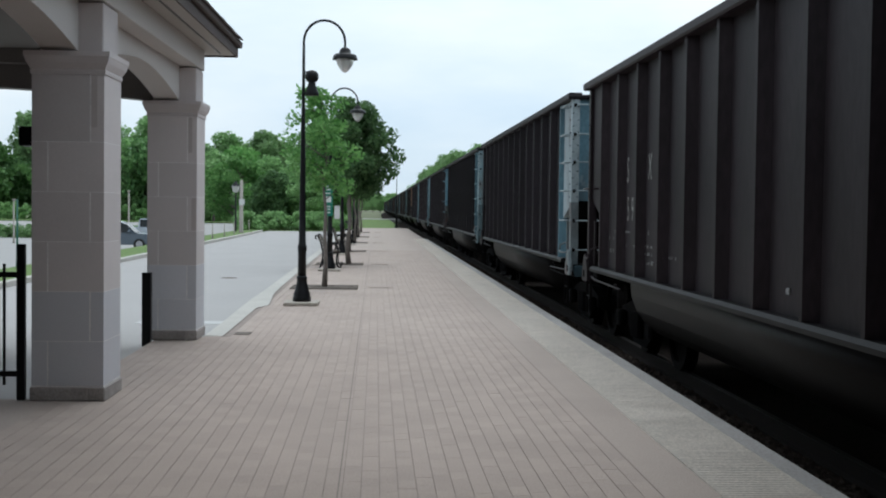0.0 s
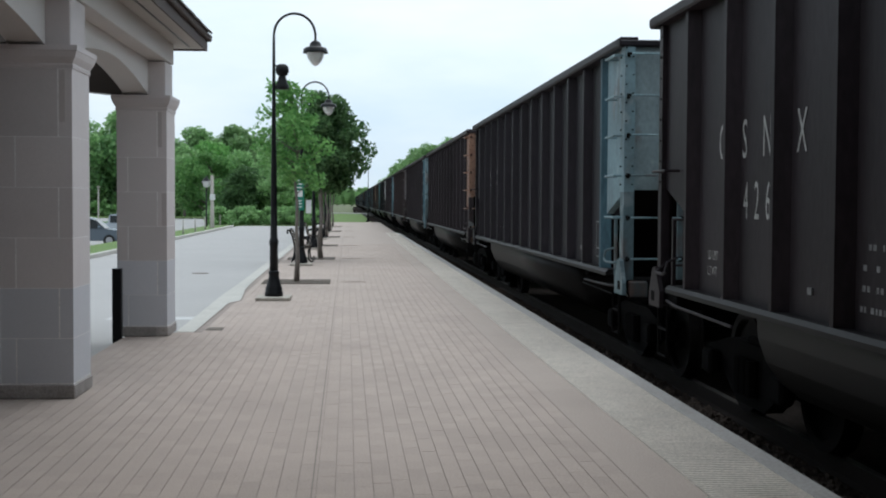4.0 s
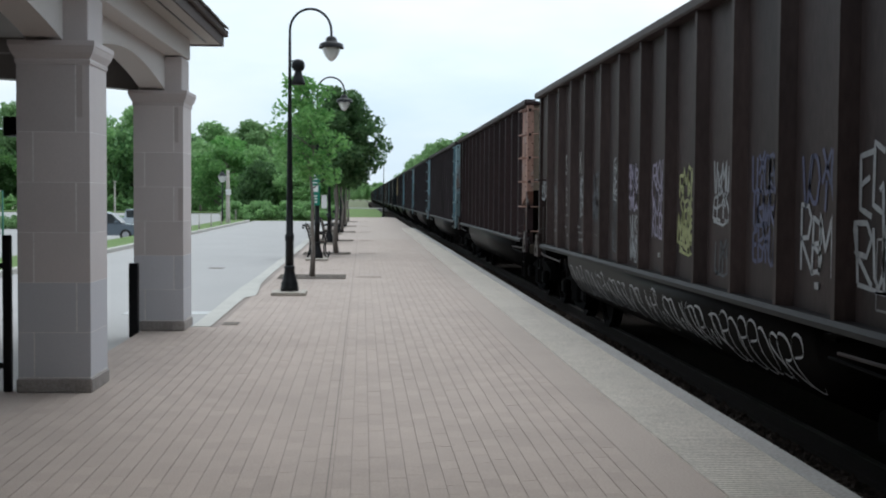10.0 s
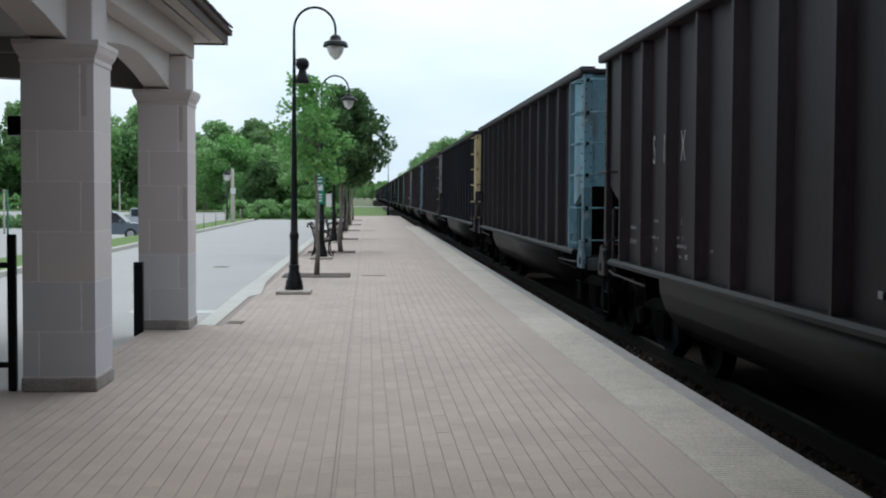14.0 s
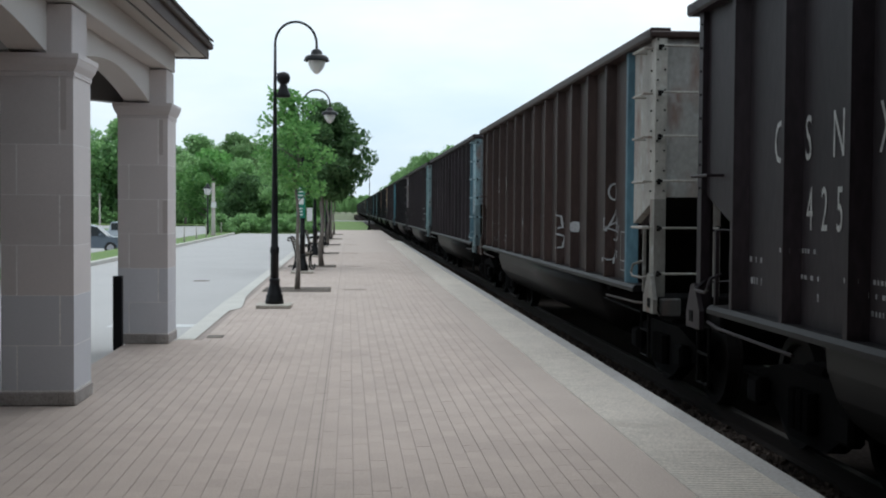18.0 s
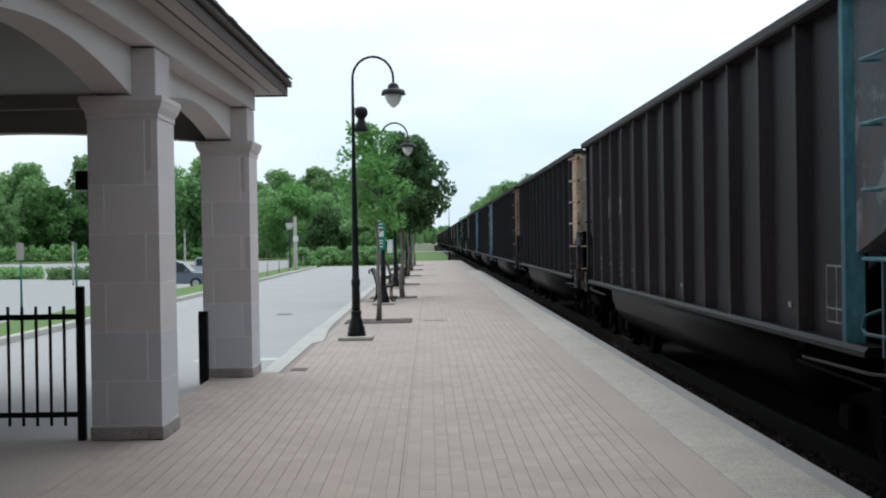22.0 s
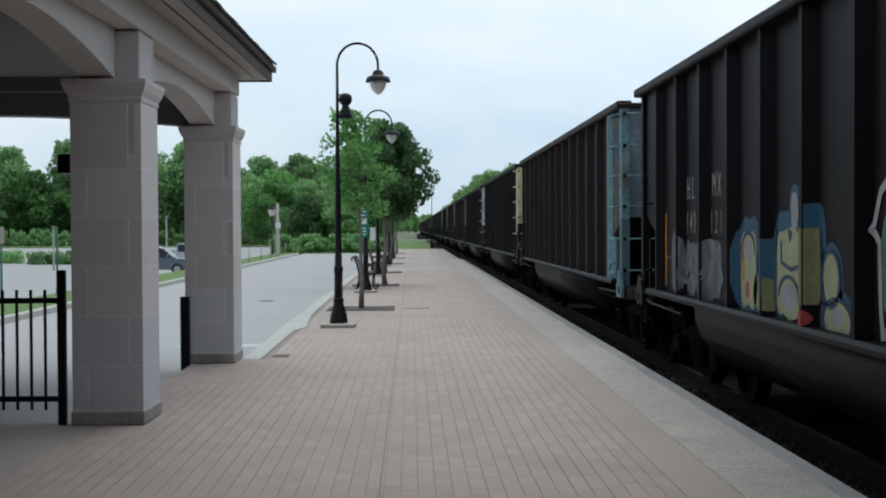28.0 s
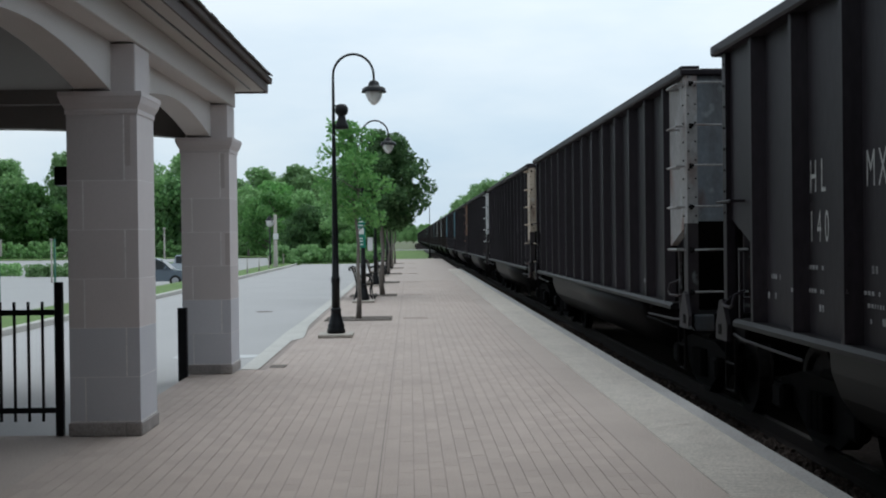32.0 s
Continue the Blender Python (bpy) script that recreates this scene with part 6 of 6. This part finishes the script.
def build_scrub():
    """Unseen scrub along the far side of the track, added to block light below the cars."""
    rnd = np.random.RandomState(8)
    c = []
    for y in np.arange(-40, 190, 0.9):
        hh = rnd.uniform(3.4, 4.8)
        c += [(rnd.uniform(10.2, 12.4), y + rnd.uniform(-0.5, 0.5), 0.2 + z) for z in np.arange(0.0, hh, 0.6)]
    v, f = leaves(c, 42000, 0.85, 0.24, 8)
    tagged(raw("trackside_scrub", v, f, M_LEAF_DARK), "dense dark green scrub added behind the train to block light", "bushes", kind="stuff")


build_scrub()
build_hedge("hedge", "low green bushes at the end of the road", -9.6, -2.2, 86.5, 89, -0.1, 1.3, 14000, 0.1, 1, M_LEAF_FAR)
build_hedge("hedge", "low clipped hedge in the parking lot", -30.2, -17, 97, 99.5, -1.12, 0.95, 13000, 0.11, 2, M_LEAF_FAR)
build_hedge("undergrowth", "green undergrowth along the edge of the woods", -140, -10, 202, 206, -1.3, 2.9, 52000, 0.28, 4, M_LEAF_FAR)
build_hedge("hedge", "low clipped hedge in the parking lot", -60, -32.4, 101, 103.5, -1.12, 0.95, 20000, 0.12, 3, M_LEAF_FAR)


# ---- lot furniture and vehicles ----
M_POST = material("weathered_pole", (0.4, 0.37, 0.33), 0.9, var=0.15, scale=4, stretch=(2, 2, 0.3))
M_GREENPOST = material("green_steel_post", (0.02, 0.12, 0.08), 0.6, scale=6)
M_BODY = material("slate_car_paint", (0.15, 0.18, 0.215), 0.25, metal=0.4, var=0.04, scale=2, stain=0.1, bump=0.0)
M_BODY2 = material("silver_car_paint", (0.5, 0.55, 0.6), 0.25, metal=0.3, var=0.04, scale=2, stain=0.1, bump=0.0)
M_WINDOW = material("car_glass", (0.03, 0.035, 0.04), 0.08, var=0.02, scale=2, stain=0.05, bump=0.0)
M_TYRE = material("tyre_rubber", (0.02, 0.02, 0.02), 0.9, scale=9)
M_RIM = material("alloy_rim", (0.5, 0.5, 0.52), 0.35, metal=0.9, var=0.05, scale=8, bump=0.0)
M_LAMPRED = material("tail_lamp", (0.35, 0.02, 0.02), 0.3, scale=8)


def build_vehicle(name, label, m, mat, pickup=False):
    """Faces +x; origin on the ground at the middle."""
    v = thing(name, label, "car", "parked vehicles", m=m)
    w = 0.92
    prof = [(-2.3, 0.35), (-2.38, 0.6), (-2.34, 1.02), (1.1, 1.02), (2.05, 0.95), (2.3, 0.78), (2.34, 0.4), (2.2, 0.32)]
    bm = prism(bmesh.new(), prof, "y", -w, w)
    bmesh.ops.bevel(bm, geom=list(bm.edges), offset=0.05, segments=2, affect="EDGES")
    part("body", bm, mat, v)
    top = [(-0.9 if pickup else -2.25, 1.0), (-0.75 if pickup else -2.05, 1.68), (0.1, 1.72), (0.45, 1.62), (1.15, 1.0)]
    bm = prism(bmesh.new(), top, "y", -w + 0.12, w - 0.12)
    bmesh.ops.bevel(bm, geom=list(bm.edges), offset=0.05, segments=2, affect="EDGES")
    part("cabin", bm, mat, v)
    for s in (-1, 1):
        a = s * (w - 0.115)
        spans = ((0.05, 0.95), (-0.7, -0.02)) if pickup else ((0.05, 0.95), (-0.95, -0.02), (-1.95, -1.03))
        for x0, x1 in spans:
            cut = 0.42 if x1 > 0.9 else 0.04
            part("side_window", prism(bmesh.new(), [(x0, 1.06), (x1, 1.06), (x1 - cut, 1.58), (x0, 1.6)], "y", min(a, a + s * 0.01), max(a, a + s * 0.01)), M_WINDOW, v)
        for x in (-1.45, 1.42):
            bm = lathe(bmesh.new(), [(0.22, -0.11), (0.33, -0.1), (0.36, -0.05), (0.36, 0.06), (0.33, 0.1), (0.22, 0.11)], 20)
            bmesh.ops.transform(bm, matrix=Matrix.Translation((x, s * 0.84, 0.36)) @ Matrix.Rotation(radians(90), 4, "X"), verts=bm.verts)
            wh = part("wheel", bm, M_TYRE, v)
            bm = lathe(bmesh.new(), [(0.05, -0.12), (0.2, -0.11), (0.22, -0.09), (0.22, 0.09), (0.2, 0.11), (0.05, 0.12)], 12)
            bmesh.ops.transform(bm, matrix=Matrix.Translation((x, s * 0.845, 0.36)) @ Matrix.Rotation(radians(90), 4, "X"), verts=bm.verts)
            part("rim", bm, M_RIM, wh)
        part("door_mirror", boxed(0.75, 0.92, min(s * 0.9, s * 1.06), max(s * 0.9, s * 1.06), 1.05, 1.2, 0.03), mat, v)
        part("headlight", boxed(2.12, 2.3, min(s * 0.55, s * 0.88), max(s * 0.55, s * 0.88), 0.72, 0.86, 0.02), M_RIM, v)
        part("tail_light", boxed(-2.38, -2.3, min(s * 0.75, s * 0.92), max(s * 0.75, s * 0.92), 0.75, 1.0), M_LAMPRED, v)
    bm = prism(bmesh.new(), [(0.52, 1.6), (1.12, 1.05), (1.14, 1.06), (0.55, 1.62)], "y", -0.7, 0.7)
    part("windscreen", bm, M_WINDOW, v)
    return v


build_vehicle("suv", "dark slate-blue SUV parked in the lot", pose(-15.4, 73.9, -1.12), M_BODY)
build_vehicle("pickup_truck", "silver pickup truck parked in the lot", pose(-16.9, 93.0, -1.12), M_BODY2, True)


def pole(name, label, category, x, y, z0, h, r, mat, group=""):
    p = thing(name, label, category, group, m=pose(x, y, z0))
    part("shaft", lathe(bmesh.new(), [(r * 1.3, 0), (r * 1.2, 0.15), (r, 0.2), (r * 0.7, h)], 10), mat, p, smooth=True)
    return p


a = pole("utility_post", "short weathered grey pole with a white plate on the verge", "pole", -8.1, 74.0, -0.1, 3.25, 0.13, M_POST)
part("plate", boxed(-0.12, 0.2, -0.15, -0.12, 1.75, 2.1), M_SIGN_WHITE, a)
a = pole("lantern_post", "black lantern post on the verge", "street lamp", -8.95, 78.5, -0.1, 2.6, 0.06, M_BLACK)
part("lantern", lathe(bmesh.new(), [(0.1, 2.55), (0.2, 2.65), (0.26, 2.95), (0.12, 3.1), (0.03, 3.25)], 8), M_GLASS, a)
part("lantern_cap", lathe(bmesh.new(), [(0.28, 2.96), (0.14, 3.12), (0.04, 3.28)], 8), M_BLACK, a)
for x, y, h, lab in ((-10.1, 30.2, 1.75, True), (-9.05, 31.3, 1.75, False)):
    a = pole("sign_post", "thin green steel sign post on the grass strip", "sign post", x, y, -0.05, h, 0.03, M_GREENPOST, "green sign posts")
    if lab:
        part("sign_board", boxed(-0.09, 0.09, -0.05, -0.035, h - 0.42, h), M_POST, a, "grey back of a sign")
for x, y, h in ((-24.5, 84, 2.9), (-17.2, 86, 3.6), (-12.7, 80, 3.2)):
    a = pole("lot_pole", "pale slim lamp pole in the parking lot", "pole", x, y, -1.12, h, 0.07, M_POST, "lot poles")
    part("cap", boxed(-0.09, 0.09, -0.09, 0.09, h, h + 0.1), M_POST, a)
for k in range(6):
    a = pole("marker_post", "short grey steel post on the grass strip", "post", -7.95 - 0.012 * k * k, 55 + 5.0 * k, -0.05, 0.75, 0.035, M_POST, "marker posts")
a = thing("manhole_cover", "dark round iron manhole cover in the road", "manhole cover", m=pose(-3.5, 29.4, -0.13))
part("lid", lathe(bmesh.new(), [(0.2, 0.0), (0.2, 0.006)], 20), M_IRON, a)


# ---- paving pieces ----
def build_paving():
    w, l, jx, jy = 0.1062, 0.212, 0.002, 0.0002
    rnd = np.random.RandomState(3)
    quads = []
    singles = []
    col = 0
    x = -2.62
    while x + w < 1.66:
        y = 4.0 + (col * 0.37 % 1.0) * l - l
        while y < 46.0:
            if y > 3.9 and (x > -1.875 or y < 14.9):
                if len(singles) < 300 and 5.7 < y < 7.3 and -0.9 < x < 1.9:
                    singles.append((x, y))
                else:
                    quads.append((x, y))
            y += l
        x += w
        col += 1
    q = np.array(quads)
    n = len(q)
    dz = rnd.uniform(-0.0006, 0.0004, n)
    x0, x1, y0, y1 = q[:, 0] + jx / 2, q[:, 0] + w - jx / 2, q[:, 1] + jy / 2, q[:, 1] + l - jy / 2
    c = 0.0014
    v = np.empty((n, 8, 3))
    for k, (xx, yy) in enumerate(((x0, y0), (x1, y0), (x1, y1), (x0, y1))):
        sx, sy = (1 if k in (0, 3) else -1), (1 if k in (0, 1) else -1)
        v[:, k] = np.stack([xx, yy, np.full(n, -0.012)], 1)
        v[:, k + 4] = np.stack([xx + sx * c, yy + sy * c * 0.1, dz], 1)
    base = (np.arange(n) * 8)[:, None]
    faces = np.concatenate([base + np.array(f) for f in ((4, 5, 6, 7), (0, 1, 5, 4), (1, 2, 6, 5), (2, 3, 7, 6), (3, 0, 4, 7))])
    st = raw("paving_bricks", v.reshape(-1, 3).tolist(), faces.tolist(), M_PAVER, platform)
    st["kind"] = "stuff"
    me = None
    for x, y in singles:
        if me is None:
            bm = bmesh.new()
            a = [bm.verts.new(p) for p in ((jx / 2, jy / 2, -0.012), (w - jx / 2, jy / 2, -0.012), (w - jx / 2, l - jy / 2, -0.012), (jx / 2, l - jy / 2, -0.012), (jx / 2 + c, jy / 2 + c * 0.1, 0), (w - jx / 2 - c, jy / 2 + c * 0.1, 0), (w - jx / 2 - c, l - jy / 2 - c * 0.1, 0), (jx / 2 + c, l - jy / 2 - c * 0.1, 0))]
            for f in ((4, 5, 6, 7), (0, 1, 5, 4), (1, 2, 6, 5), (2, 3, 7, 6), (3, 0, 4, 7)):
                bm.faces.new([a[i] for i in f])
            ob = part("brick", bm, M_PAVER_ONE, platform)
            me = ob.data
        else:
            ob = new("brick", me)
            ob.parent = platform
        ob.location = (x, y, float(rnd.uniform(-0.0006, 0.0004)))
    # bed under the bricks, and border courses
    part("paving_bed", boxed(-2.62, -1.878, 4.0, 15.0, -0.2, -0.0045), M_SAND, platform)
    part("paving_bed", boxed(-1.875, 1.985, 4.0, 46, -0.06, -0.004), M_SAND, platform)
    part("shelter_paving", boxed(-9.5, -2.62, -30, 10.1, -0.2, -0.001), M_PAVER_FAR, platform)
    part("border_band", boxed(1.6355, 1.9675, 4.0, 46, -0.05, -0.001, 0.002), M_BAND, platform, "plain grey border band beside the warning slabs")
    # tactile edge slabs
    bm = boxed(0.0, 0.564, 0.0008, 0.6092, -0.05, 0.0, 0.0015)
    for k in range(13):
        yy = 0.0135 + k * 0.0469
        box(bm, 0.001, 0.563, yy, yy + 0.026, -0.001, 0.0042)
    first = part("warning_slab", bm, M_STRIP, platform, "pale concrete warning slab with raised ribs")
    first.location = (1.968, -13.4, 0.002)
    for k in range(1, 125):
        ob = first.copy()
        scene.collection.objects.link(ob)
        ob.location = (1.968, -13.4 + 0.61 * k, 0.002 + float(rnd.uniform(-0.0012, 0.0012)))


build_paving()


def motions():
    for n, car in cars.items():
        start = 1.63 + PITCH * n
        times = {r[0] for r in RUN} | {float(t) for t in np.arange(0, 32.1, 1.0) if start - 17.6 * t > BEND - 60}
        rows = []
        for t in sorted(times):
            x, y, turn = track_at(start - float(np.interp(t, [r[0] for r in RUN], [r[1] for r in RUN])))
            rows.append((t, pose(x, y, RAIL_Z, 0, 0, turn)))
        walk(car, rows)
        if n > 38:
            continue
        # wheels turn while the car is near enough for it to be seen
        ts = np.arange(0, 32 * FPS + 1) / FPS
        gone = np.interp(ts, [r[0] for r in RUN], [r[1] for r in RUN])
        lead = start - gone
        seen = [i for i in range(len(ts)) if -16 < lead[i] < 38]
        if len(seen) < 2:
            continue
        keep = sorted({0, len(ts) - 1, *seen})
        for w in [o for o in car.children if o.name.startswith("wheelset")]:
            at = w.matrix_basis.translation.copy()
            rows = []
            for i in keep:
                d = gone[min(max(i, seen[0]), seen[-1])]
                rows.append((float(ts[i]), pose(at.x, at.y, at.z, math.degrees((d - gone[seen[0]]) / 0.46))))
            walk(w, rows)


motions()
